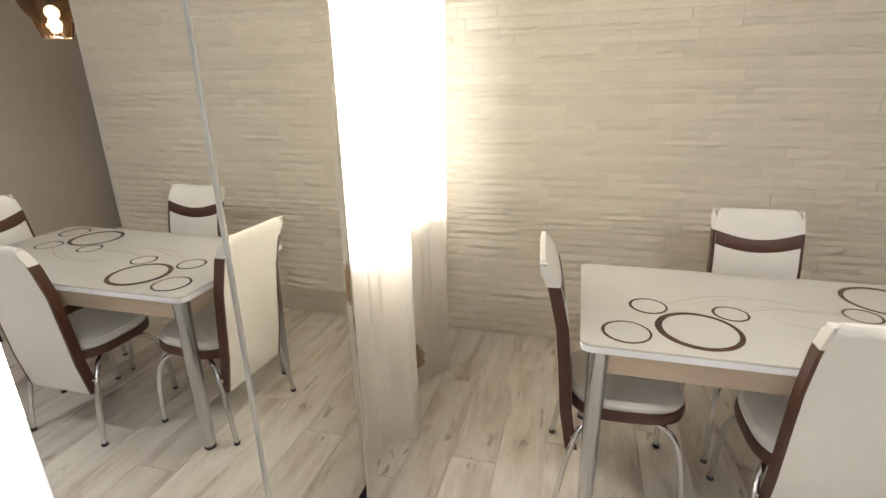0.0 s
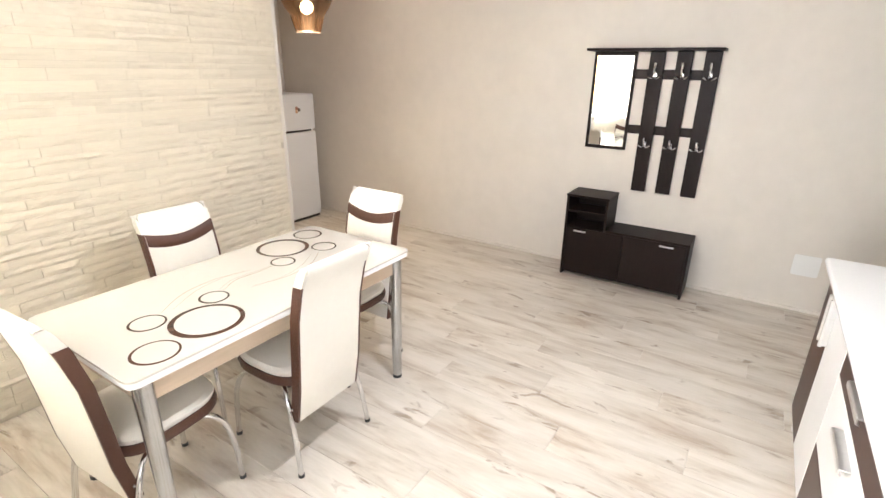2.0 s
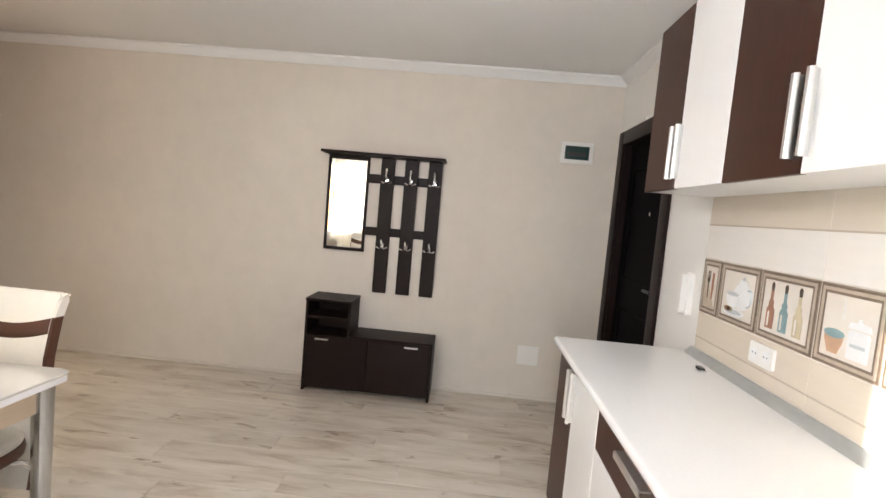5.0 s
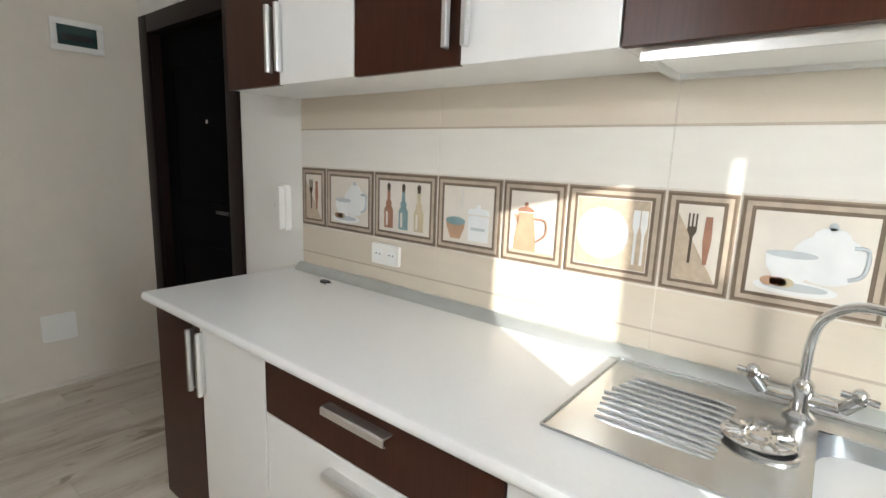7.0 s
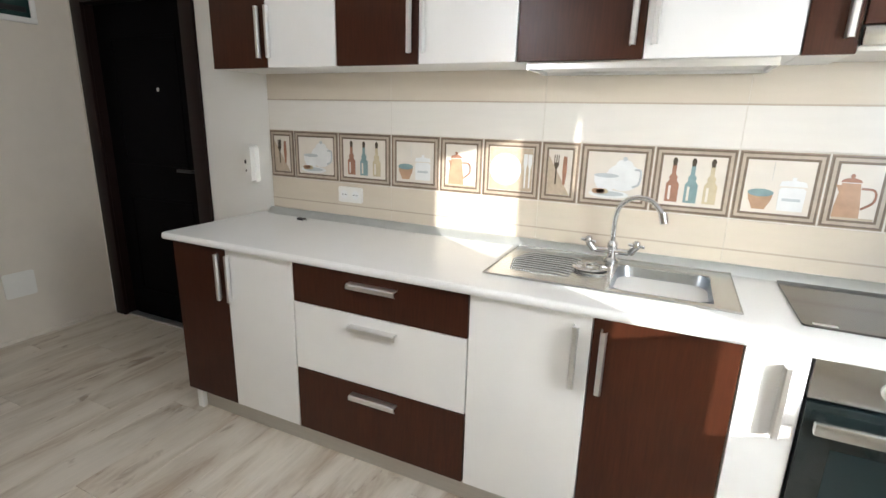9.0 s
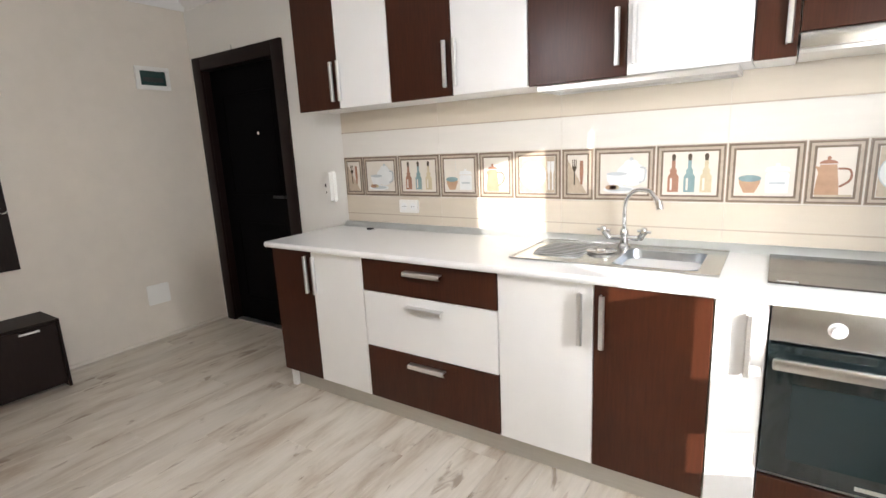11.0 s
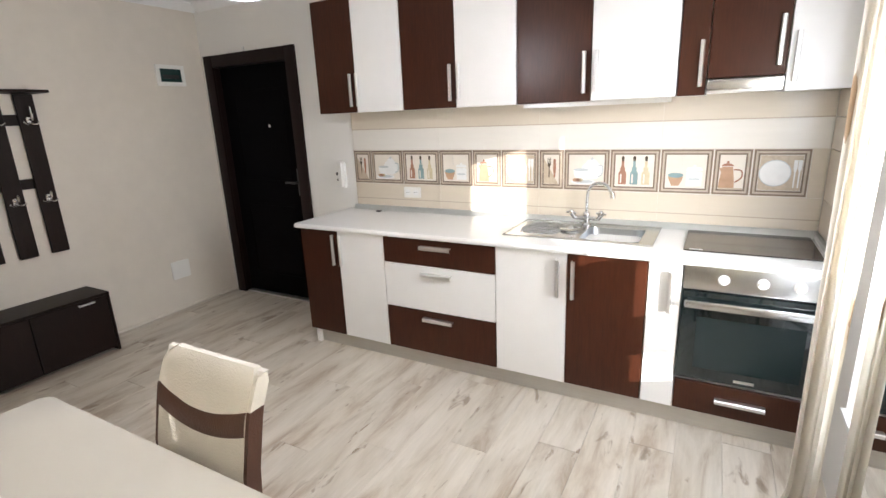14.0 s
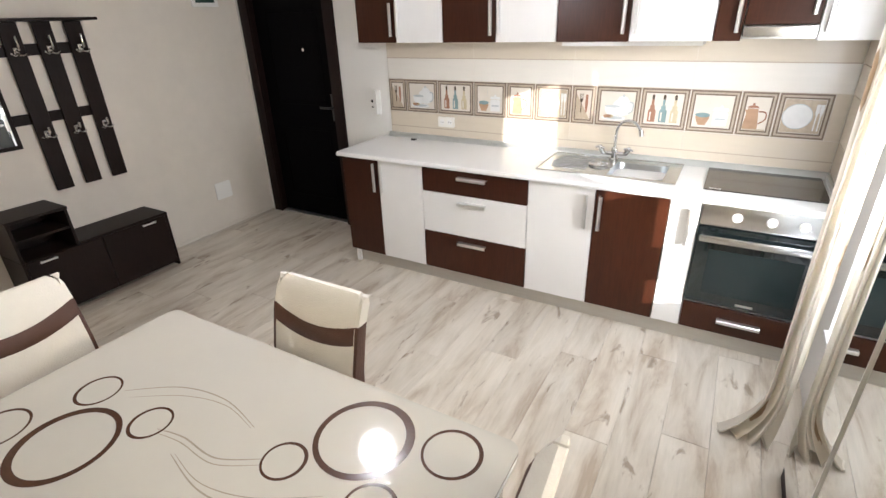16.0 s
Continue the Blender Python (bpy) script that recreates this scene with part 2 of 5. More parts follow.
def curtain_cloth():
    """Thin white cloth that lets light through, with scattered peach flower motifs."""
    m = bpy.data.materials.new("curtain_cloth")
    m.use_nodes = True
    nt = m.node_tree
    L = nt.links.new
    out = nt.nodes["Material Output"]
    b = nt.nodes["Principled BSDF"]
    tc = nt.nodes.new("ShaderNodeTexCoord")
    wob = nt.nodes.new("ShaderNodeTexNoise")
    wob.inputs["Scale"].default_value = 22
    L(tc.outputs["UV"], wob.inputs["Vector"])
    sc = nt.nodes.new("ShaderNodeVectorMath")
    sc.operation = "MULTIPLY_ADD"
    L(wob.outputs["Color"], sc.inputs[0])
    sc.inputs[1].default_value = (0.07, 0.07, 0)
    L(tc.outputs["UV"], sc.inputs[2])
    vo = nt.nodes.new("ShaderNodeTexVoronoi")
    vo.inputs["Scale"].default_value, vo.inputs["Randomness"].default_value = 2.3, 0.55
    L(sc.outputs[0], vo.inputs["Vector"])
    rp = nt.nodes.new("ShaderNodeValToRGB")
    rp.color_ramp.elements[0].position, rp.color_ramp.elements[0].color = 0.19, (0.42, 0.30, 0.19, 1)
    rp.color_ramp.elements[1].position, rp.color_ramp.elements[1].color = 0.21, (0.80, 0.75, 0.66, 1)
    L(vo.outputs["Distance"], rp.inputs[0])
    L(rp.outputs[0], b.inputs["Base Color"])
    b.inputs["Roughness"].default_value = 0.8
    tr = nt.nodes.new("ShaderNodeBsdfTranslucent")
    L(rp.outputs[0], tr.inputs[0])
    mx = nt.nodes.new("ShaderNodeMixShader")
    mx.inputs[0].default_value = 0.35
    L(b.outputs[0], mx.inputs[1])
    L(tr.outputs[0], mx.inputs[2])
    L(mx.outputs[0], out.inputs[0])
    return m


M_FLOOR, M_CURTAIN = laminate(), curtain_cloth()


# ---------------- mesh helpers ----------------
def box(bm, x0, y0, z0, x1, y1, z1, bevel=0.0, seg=2):
    vs = [bm.verts.new(p) for p in ((x0, y0, z0), (x1, y0, z0), (x1, y1, z0), (x0, y1, z0), (x0, y0, z1), (x1, y0, z1), (x1, y1, z1), (x0, y1, z1))]
    fs = [bm.faces.new([vs[i] for i in f]) for f in ((3, 2, 1, 0), (4, 5, 6, 7), (0, 1, 5, 4), (1, 2, 6, 5), (2, 3, 7, 6), (3, 0, 4, 7))]
    if bevel:
        es = {e for f in fs for e in f.edges}
        bmesh.ops.bevel(bm, geom=list(es), offset=bevel, segments=seg, affect="EDGES", profile=0.6)
    return bm


def cyl(bm, a, b, r0, r1=None, n=20, caps=True):
    """A round bar from a to b."""
    a, b = Vector(a), Vector(b)
    r1 = r0 if r1 is None else r1
    m = Matrix.Translation((a + b) / 2) @ (b - a).to_track_quat("Z", "Y").to_matrix().to_4x4()
    bmesh.ops.create_cone(bm, cap_ends=caps, segments=n, radius1=r0, radius2=r1, depth=(b - a).length, matrix=m)
    return bm


def lathe(bm, prof, centre=(0, 0), n=28):
    """A turned shape from (radius, height) pairs about an upright axis."""
    rings = []
    for r, z in prof:
        rings.append([bm.verts.new((centre[0] + r * math.cos(2 * math.pi * i / n), centre[1] + r * math.sin(2 * math.pi * i / n), z)) for i in range(n)])
    for p, q in zip(rings, rings[1:]):
        for i in range(n):
            bm.faces.new((p[i], p[(i + 1) % n], q[(i + 1) % n], q[i]))
    if prof[0][0] > 1e-4:
        bm.faces.new(rings[0][::-1])
    if prof[-1][0] > 1e-4:
        bm.faces.new(rings[-1])
    return bm


def tube(bm, pts, r, n=12):
    """A bent round bar through pts."""
    pts = [Vector(p) for p in pts]
    rings = []
    for i, p in enumerate(pts):
        d = (pts[min(i + 1, len(pts) - 1)] - pts[max(i - 1, 0)]).normalized()
        u = d.cross(Vector((0.31, 0.27, 0.91))).normalized()
        v = d.cross(u)
        rings.append([bm.verts.new(p + r * (u * math.cos(2 * math.pi * k / n) + v * math.sin(2 * math.pi * k / n))) for k in range(n)])
    for p, q in zip(rings, rings[1:]):
        for k in range(n):
            bm.faces.new((p[k], p[(k + 1) % n], q[(k + 1) % n], q[k]))
    bm.faces.new(rings[0][::-1])
    bm.faces.new(rings[-1])
    return bm


def smooth_path(pts, n=6):
    """Catmull-Rom points through pts."""
    pts = [Vector(p) for p in pts]
    out = []
    for i in range(len(pts) - 1):
        p0, p1, p2, p3 = pts[max(i - 1, 0)], pts[i], pts[i + 1], pts[min(i + 2, len(pts) - 1)]
        for k in range(n):
            t = k / n
            out.append(0.5 * (2 * p1 + (p2 - p0) * t + (2 * p0 - 5 * p1 + 4 * p2 - p3) * t * t + (3 * p1 - p0 - 3 * p2 + p3) * t ** 3))
    return out + [pts[-1]]


def plate(bm, pts, z0, z1, axis="z"):
    """A flat outline of (u, v) pairs given thickness along an axis: z: u=x v=y; y: u=x v=z; x: u=y v=z."""
    put = {"z": lambda u, v, w: (u, v, w), "y": lambda u, v, w: (u, w, v), "x": lambda u, v, w: (w, u, v)}[axis]
    lo, hi = [bm.verts.new(put(u, v, z0)) for u, v in pts], [bm.verts.new(put(u, v, z1)) for u, v in pts]
    bm.faces.new(lo[::-1])
    bm.faces.new(hi)
    for i in range(len(pts)):
        j = (i + 1) % len(pts)
        bm.faces.new((lo[i], lo[j], hi[j], hi[i]))
    return bm


def rounded(x0, y0, x1, y1, r, n=6):
    pts = []
    for cx, cy, a in ((x1 - r, y1 - r, 0), (x0 + r, y1 - r, 90), (x0 + r, y0 + r, 180), (x1 - r, y0 + r, 270)):
        pts += [(cx + r * math.cos(radians(a + 90 * k / n)), cy + r * math.sin(radians(a + 90 * k / n))) for k in range(n + 1)]
    return pts


def mesh_of(name, bm, material, smooth=True):
    bmesh.ops.recalc_face_normals(bm, faces=bm.faces)
    me = bpy.data.meshes.new(name)
    bm.to_mesh(me)
    bm.free()
    me.materials.append(material)
    if smooth:
        me.shade_smooth()
        me.set_sharp_from_angle(angle=radians(35))
    return me


def part(name, bm, material, parent=None, label=""):
    ob = new(name, mesh_of(name, bm, material))
    if parent:
        ob.parent = parent
    return tagged(ob, label=label)


def thing(name, label, category, group="", at=None):
    ob = new(name)
    ob.empty_display_size = 0.1
    if at is not None:
        ob.matrix_world = at
    return tagged(ob, label, category, group)


def structure(name, bm, material, label):
    return tagged(part(name, bm, material), label, kind="structure")


B = bmesh.new

# ---------------- rooms: x to the coat rack wall, y to the stone wall ----------------
WX, EX, NY, SX, RY, CZ = 0.06, 4.5, 3.74, 2.71, 5.8, 2.5
floor = structure("floor", box(B(), WX - 0.02, -0.12, -0.12, EX, RY, -0.006), M_GROUT, "pale oak laminate floor boards running towards the kitchen")
structure("ceiling", box(B(), -0.2, -0.2, CZ, EX + 0.15, RY + 0.15, CZ + 0.15), M_CEILING, "plain white painted ceiling")
wall_east = structure("wall_east", box(B(), EX, -0.2, -0.12, EX + 0.15, RY + 0.15, CZ), M_WALLPAPER, "beige wallpapered wall behind the coat rack")
DX0, DX1, DZ = 3.50, 4.36, 2.0
bm = B()
box(bm, -0.2, -0.15, -0.12, DX0, 0, CZ)
box(bm, DX0, -0.15, DZ, DX1, 0, CZ)
box(bm, DX1, -0.15, -0.12, EX, 0, CZ)
wall_south = structure("wall_south", bm, M_WHITE_WALL, "white painted kitchen wall with tiled splashback")
wall_north = structure("wall_north", box(B(), -0.2, NY + 0.03, -0.12, SX, RY, CZ), M_STONE_JOINT, "cream split-stone feature wall beside the table")
structure("wall_recess_side", box(B(), SX, NY + 0.024, -0.12, SX + 0.03, RY, CZ), M_WALLPAPER, "beige side wall of the fridge recess")
structure("wall_recess_back", box(B(), SX + 0.03, RY, -0.12, EX, RY + 0.15, CZ), M_WHITE_WALL, "white back wall of the fridge recess")
# west wall with the two windows: N (2.45..3.62) and S (0.84..1.57)
bm = B()
for y0, y1, z0, z1 in ((-0.2, 0.84, -0.12, CZ), (0.84, 1.57, -0.12, 0.40), (0.84, 1.57, 1.85, CZ), (1.57, 2.45, -0.12, CZ),
                       (2.45, 3.62, -0.12, 0.88), (2.45, 3.62, 2.1, CZ), (3.62, NY + 0.03, -0.12, CZ)):
    box(bm, -0.2, y0, z0, WX, y1, z1)
structure("wall_west", bm, M_WHITE_WALL, "white window wall behind the curtains")
structure("door_backing", box(B(), DX0 - 0.1, -0.35, -0.12, DX1 + 0.1, -0.16, DZ + 0.2), M_WHITE_WALL, "plain wall closing the doorway behind")
gb = B()
box(gb, -60, -60, -3.2, 60, 60, -3.0)
structure("ground", gb, M_OUT, "pale open ground outside the windows")


def cove(name, a, b, inward):
    """White cornice between wall and ceiling."""
    bm = B()
    prof = [(0, 0), (0.012, 0), (0.018, 0.012), (0.035, 0.022), (0.05, 0.045), (0.06, 0.05), (0.06, 0.066), (0, 0.066)]
    a, b, w = Vector(a), Vector(b), Vector(inward)
    lo, hi = [bm.verts.new(a + w * u + Vector((0, 0, v))) for u, v in prof], [bm.verts.new(b + w * u + Vector((0, 0, v))) for u, v in prof]
    bm.faces.new(lo)
    bm.faces.new(hi[::-1])
    for i in range(len(prof)):
        j = (i + 1) % len(prof)
        bm.faces.new((lo[i], lo[j], hi[j], hi[i]))
    structure(name, bm, M_CEILING, "white moulded cornice along the ceiling")


cove("trim_east", (EX, 0, CZ - 0.068), (EX, RY, CZ - 0.068), (-1, 0, 0))
cove("trim_south", (2.98, 0, CZ - 0.068), (EX - 0.06, 0, CZ - 0.068), (0, 1, 0))
cove("trim_north", (WX, NY, CZ - 0.068), (SX, NY, CZ - 0.068), (0, -1, 0))
structure("baseboard_east", box(B(), EX - 0.012, 0.02, 0.0, EX, RY, 0.025, 0.004, 1), M_WALLPAPER, "thin beige skirting strip along the wall")


def window(name, y0, y1, z0, z1, bars, label):
    w = tagged(thing(name, label, "window"), kind="structure")
    f = B()
    for a in ((y0, z0, y0 + 0.045, z1), (y1 - 0.045, z0, y1, z1), (y0 + 0.045, z0, y1 - 0.045, z0 + 0.045), (y0 + 0.045, z1 - 0.045, y1 - 0.045, z1)):
        box(f, -0.11, a[0], a[1], -0.05, a[2], a[3], 0.004, 1)
    part("window_frame", f, M_PVC, w)
    for a in bars:
        part("mullion", box(B(), -0.105, a[0], a[1], -0.055, a[2], a[3], 0.003, 1), M_PVC, w)
    g = part("pane", box(B(), -0.083, y0 + 0.045, z0 + 0.045, -0.078, y1 - 0.045, z1 - 0.045), M_GLASS, w)
    g.visible_shadow = False
    part("window_sill", box(B(), -0.049, y0 + 0.002, z0, WX + 0.02, y1 - 0.002, z0 + 0.02, 0.006), M_PVC, w)
    return w


window("window_1", 2.45, 3.62, 0.88, 2.1, [(3.01, 0.925, 3.06, 2.055)], "white framed window behind floral curtain")
# unseen bars and panels, laid out only to cut the sun into its patches
window("window_2", 0.84, 1.57, 0.40, 1.85, [(0.885, 0.445, 1.06, 1.53), (0.885, 1.53, 0.965, 1.805), (1.005, 1.53, 1.12, 1.805), (1.06, 1.12, 1.12, 1.53), (1.06, 0.62, 1.22, 0.81),
                                            (1.22, 0.445, 1.525, 1.12)],
       "white framed window with added panels that shape the sun patches")

# ---------------- entrance door and wall fittings ----------------
door = tagged(thing("door_1", "black-brown closed entrance door in a dark wood frame", "door"), kind="structure")
f = B()
box(f, DX0 - 0.09, 0.0005, 0, DX0 + 0.012, 0.022, DZ + 0.085, 0.005)
box(f, DX1 - 0.012, 0.0005, 0, DX1 + 0.09, 0.022, DZ + 0.085, 0.005)
box(f, DX0 + 0.012, 0.0005, DZ - 0.012, DX1 - 0.012, 0.0215, DZ + 0.084, 0.005)
for a in ((DX0 + 0.0005, 0.0, DX0 + 0.013, DZ - 0.013), (DX1 - 0.013, 0.0, DX1 - 0.0005, DZ - 0.013), (DX0 + 0.0005, DZ - 0.0129, DX1 - 0.0005, DZ - 0.0005)):
    box(f, a[0], -0.148, a[1], a[2], 0.0003, a[3])
part("door_frame", f, M_DOORFRAME, door, "dark brown wooden door surround")
part("door_leaf", box(B(), DX0 + 0.014, -0.10, 0.012, DX1 - 0.014, -0.05, DZ - 0.014, 0.004), M_DOOR, door, "nearly black panelled door leaf")
for z0, z1 in ((0.2, 0.85), (1.05, 1.8)):
    p = B()
    for a in ((DX0 + 0.14, z0, DX1 - 0.14, z0 + 0.02), (DX0 + 0.14, z1 - 0.02, DX1 - 0.14, z1), (DX0 + 0.14, z0 + 0.02, DX0 + 0.16, z1 - 0.02), (DX1 - 0.16, z0 + 0.02, DX1 - 0.14, z1 - 0.02)):
        box(p, a[0], -0.05, a[1], a[2], -0.042, a[3], 0.003, 1)
    part("panel_moulding", p, M_DOOR, door)
part("peephole", cyl(B(), (3.83, -0.05, 1.5), (3.83, -0.042, 1.5), 0.012), M_CHROME, door, "small round chrome peephole")
h = B()
box(h, DX0 + 0.05, -0.05, 0.93, DX0 + 0.09, -0.043, 1.15, 0.003)
cyl(h, (DX0 + 0.07, -0.043, 1.04), (DX0 + 0.07, -0.0, 1.04), 0.009)
cyl(h, (DX0 + 0.066, -0.004, 1.04), (DX0 + 0.185, -0.004, 1.04), 0.009)
part("door_handle", h, M_BLACK, door)
part("threshold", box(B(), DX0 + 0.014, -0.12, 0.0, DX1 - 0.014, 0.0, 0.012, 0.003), M_ALU, door, "thin pale metal threshold strip")
k = thing("door_hook", "small grey metal hook above the door frame", "hook")
part("plate", box(B(), 3.955, 0.0, DZ + 0.086, 3.975, 0.012, DZ + 0.12, 0.003), M_ALU, k)

eb = thing("fuse_box", "white fuse box with dark green-tinted cover on beige wall", "fuse box")
bm = B()
for a in ((0.19, 1.845, 0.43, 1.875), (0.19, 1.975, 0.43, 2.005), (0.19, 1.875, 0.22, 1.975), (0.40, 1.875, 0.43, 1.975)):
    box(bm, EX - 0.022, a[0], a[1], EX, a[2], a[3], 0.004)
part("frame", bm, M_WHITE_PL, eb)
part("cover", box(B(), EX - 0.016, 0.22, 1.875, EX - 0.002, 0.40, 1.975, 0.002), M_GREEN_PL, eb, "dark tinted plastic cover")
part("breakers", box(B(), EX - 0.019, 0.24, 1.90, EX - 0.017, 0.38, 1.93), M_BLACK, eb)
pl = thing("junction_cover", "blank white square cover plate low on beige wall", "cover plate")
bm = B()
plate(bm, rounded(0.44, 0.275, 0.60, 0.425, 0.012), EX - 0.010, EX, "x")
part("plate", bm, M_WHITE_PL, pl)
ic = thing("intercom", "white wall intercom handset with dark round sensor", "intercom")
bm = B()
plate(bm, rounded(3.03, 1.02, 3.115, 1.22, 0.02), 0.0, 0.028, "y")
part("body", bm, M_WHITE_PL, ic)
bm = B()
plate(bm, rounded(3.035, 1.03, 3.066, 1.215, 0.014), 0.028, 0.055, "y")
part("handset", bm, M_WHITE_PL, ic)
part("sensor", cyl(B(), (3.092, 0.028, 1.13), (3.092, 0.033, 1.13), 0.012), M_BLACK, ic)
part("button", cyl(B(), (3.092, 0.028, 1.085), (3.092, 0.033, 1.085), 0.007), M_BLACK, ic)

# ---------------- splashback ----------------
TX = [0.10, 0.833, 1.513, 2.209, 2.935]
for i in range(4):
    x0, x1 = TX[i] + 0.0006, TX[i + 1] - 0.0006
    part("tile", box(B(), x0, 0.0, 0.905, x1, 0.010, 1.063, 0.0015, 1), M_TILE_BEIGE, wall_south)
    part("tile", box(B(), x0, 0.0, 1.305, x1, 0.010, 1.448, 0.0015, 1), M_TILE_LIGHT, wall_south)
    part("tile", box(B(), x0, 0.0, 1.451, x1, 0.010, 1.60, 0.0015, 1), M_TILE_BEIGE, wall_south)
    part("stripe", box(B(), x0, 0.010, 1.447, x1, 0.012, 1.453), M_TILE_STRIPE, wall_south)
    part("stripe", box(B(), x0, 0.010, 0.952, x1, 0.0115, 0.958), M_TILE_STRIPE, wall_south)
part("grout_bed", box(B(), 0.10, 0.0, 0.88, 2.935, 0.0088, 1.6), M_GROUT, wall_south)
# tile return on the window wall
for j, (z0, z1, mm) in enumerate(((0.905, 1.063, M_TILE_BEIGE), (1.066, 1.302, M_TILE_BEIGE), (1.305, 1.448, M_TILE_BEIGE), (1.451, 1.60, M_TILE_BEIGE), (1.603, 1.85, M_TILE_BEIGE))):
    part("tile", box(B(), WX + 0.02, 0.012, z0, 0.10, 0.66, z1, 0.0015, 1), mm, wall_south)


def disc(bm, cx, cz, rx, rz, y0, y1, a0=0, a1=360, n=24):
    plate(bm, [(cx + rx * math.cos(radians(a0 + (a1 - a0) * k / n)), cz + rz * math.sin(radians(a0 + (a1 - a0) * k / n))) for k in range(n + (a1 - a0 < 360))], y0, y1, "y")
    return bm


def turned(cx, zs):
    """An upright outline, symmetrical about cx, from (half width, z) pairs."""
    return [(cx + w, z) for w, z in zs] + [(cx - w, z) for w, z in zs[::-1]]


Y0, Y1, Y2, Y3 = 0.0125, 0.0140, 0.0148, 0.0156


def picture(x1, x0, kind):
    """A printed decor tile: a moulded wood-look border round a still life. x1 > x0."""
    z0, z1 = 1.068, 1.301
    g = part("decor_tile", box(B(), x0 + 0.001, 0.0, z0, x1 - 0.001, 0.0105, z1), M_FRAME_PRINT, wall_south)
    w = 0.028
    for a, b, mm, y in ((0.004, 0.010, M_FRAME_DARK, 0.0125), (0.010, 0.020, M_FRAME_PALE, 0.0132), (0.020, w, M_FRAME_DARK, 0.0120)):
        bm = B()
        for q in ((x0 + a, z0 + a, x1 - a, z0 + b), (x0 + a, z1 - b, x1 - a, z1 - a), (x0 + a, z0 + b, x0 + b, z1 - b), (x1 - b, z0 + b, x1 - a, z1 - b)):
            box(bm, q[0], 0.010, q[1], q[2], y, q[3])
        part("border", bm, mm, g)
    part("print_ground", box(B(), x0 + w, 0.0105, z0 + w, x1 - w, Y0, z1 - w), M_PRINT_GROUND, g)
    cx, W, zb = (x0 + x1) / 2, x1 - x0 - 2 * w, z0 + w + 0.012

    def shape(bm, mm, name):
        part(name, bm, mm, g)

    if kind == "bottles":
        for k, mm in ((0.30, M_PR_RED), (0.0, M_PR_TEAL), (-0.30, M_PR_YELLOW)):
            c = cx + k * W
            bm = B()
            plate(bm, turned(c, [(0.021, zb), (0.021, zb + 0.065), (0.012, zb + 0.078), (0.014, zb + 0.09), (0.007, zb + 0.10), (0.007, zb + 0.13)]), Y0, Y1, "y")
            shape(bm, mm, "bottle_print")
            bm = B()
            plate(bm, turned(c, [(0.006, zb + 0.13), (0.008, zb + 0.15), (0.003, zb + 0.158)]), Y0, Y1, "y")
            shape(bm, M_PR_DARK, "stopper_print")
            shape(box(B(), c + 0.004, Y1, zb + 0.008, c + 0.012, Y2, zb + 0.058), M_PRINT_GROUND, "glint_print")
    elif kind == "cups":
        bm = B()
        plate(bm, turned(cx + 0.24 * W, [(0.018, zb), (0.034, zb + 0.035), (0.036, zb + 0.05)]), Y0, Y1, "y")
        shape(bm, M_PR_ORANGE, "cup_print")
        shape(disc(B(), cx + 0.24 * W, zb + 0.056, 0.038, 0.013, Y0, Y2), M_PR_TEAL, "cup_print")
        bm = B()
        plate(bm, turned(cx - 0.22 * W, [(0.036, zb), (0.038, zb + 0.07), (0.030, zb + 0.078)]), Y0, Y1, "y")
        plate(bm, turned(cx - 0.22 * W, [(0.040, zb + 0.082), (0.034, zb + 0.098), (0.006, zb + 0.102), (0.006, zb + 0.112)]), Y0, Y1, "y")
        shape(bm, M_PR_WHITE, "jar_print")
        shape(box(B(), cx - 0.22 * W - 0.026, Y1, zb + 0.033, cx - 0.22 * W + 0.026, Y2, zb + 0.042), M_PR_GREY, "jar_label_print")
        shape(box(B(), cx + 0.1 * W, Y0, zb + 0.10, cx + 0.103 * W, Y1, zb + 0.16), M_PR_GREY, "line_print")
    elif kind == "pot":
        bm = B()
        plate(bm, turned(cx + 0.02, [(0.036, zb - 0.004), (0.034, zb + 0.03), (0.024, zb + 0.105)]), Y0, Y1, "y")
        shape(bm, M_PR_ORANGE, "coffee_pot_print")
        shape(disc(B(), cx + 0.02, zb + 0.108, 0.027, 0.014, Y0, Y2, 0, 180), M_PR_RED, "lid_print")
        shape(disc(B(), cx + 0.02, zb + 0.128, 0.006, 0.007, Y0, Y2), M_PR_RED, "knob_print")
        bm = B()
        tube(bm, smooth_path([(cx - 0.008, Y1, zb + 0.09), (cx - 0.042, Y1, zb + 0.085), (cx - 0.045, Y1, zb + 0.05), (cx - 0.016, Y1, zb + 0.025)]), 0.0035, 6)
        shape(bm, M_PR_RED, "handle_print")
        shape(plate(B(), [(cx + 0.045, zb + 0.07), (cx + 0.06, zb + 0.1), (cx + 0.042, zb + 0.096)], Y0, Y1, "y"), M_PR_ORANGE, "spout_print")
        shape(box(B(), x0 + w + 0.002, Y0, z0 + w, x1 - w - 0.002, Y1, zb - 0.004), M_PR_SACK, "table_print")
    elif kind == "plate":
        shape(box(B(), x0 + w + 0.002, Y0, z0 + w + 0.002, x1 - w - 0.002, Y0 + 0.0006, z1 - w - 0.002), M_PR_SACK, "cloth_print")
        c = cx + 0.12 * W
        shape(disc(B(), c, zb + 0.075, 0.068, 0.066, Y0, Y1), M_PR_GREY, "plate_print")
        shape(disc(B(), c, zb + 0.075, 0.064, 0.062, Y1, Y2), M_PR_WHITE, "plate_print")
        shape(disc(B(), c, zb + 0.075, 0.042, 0.040, Y2, Y3), M_PR_WHITE, "plate_well_print")
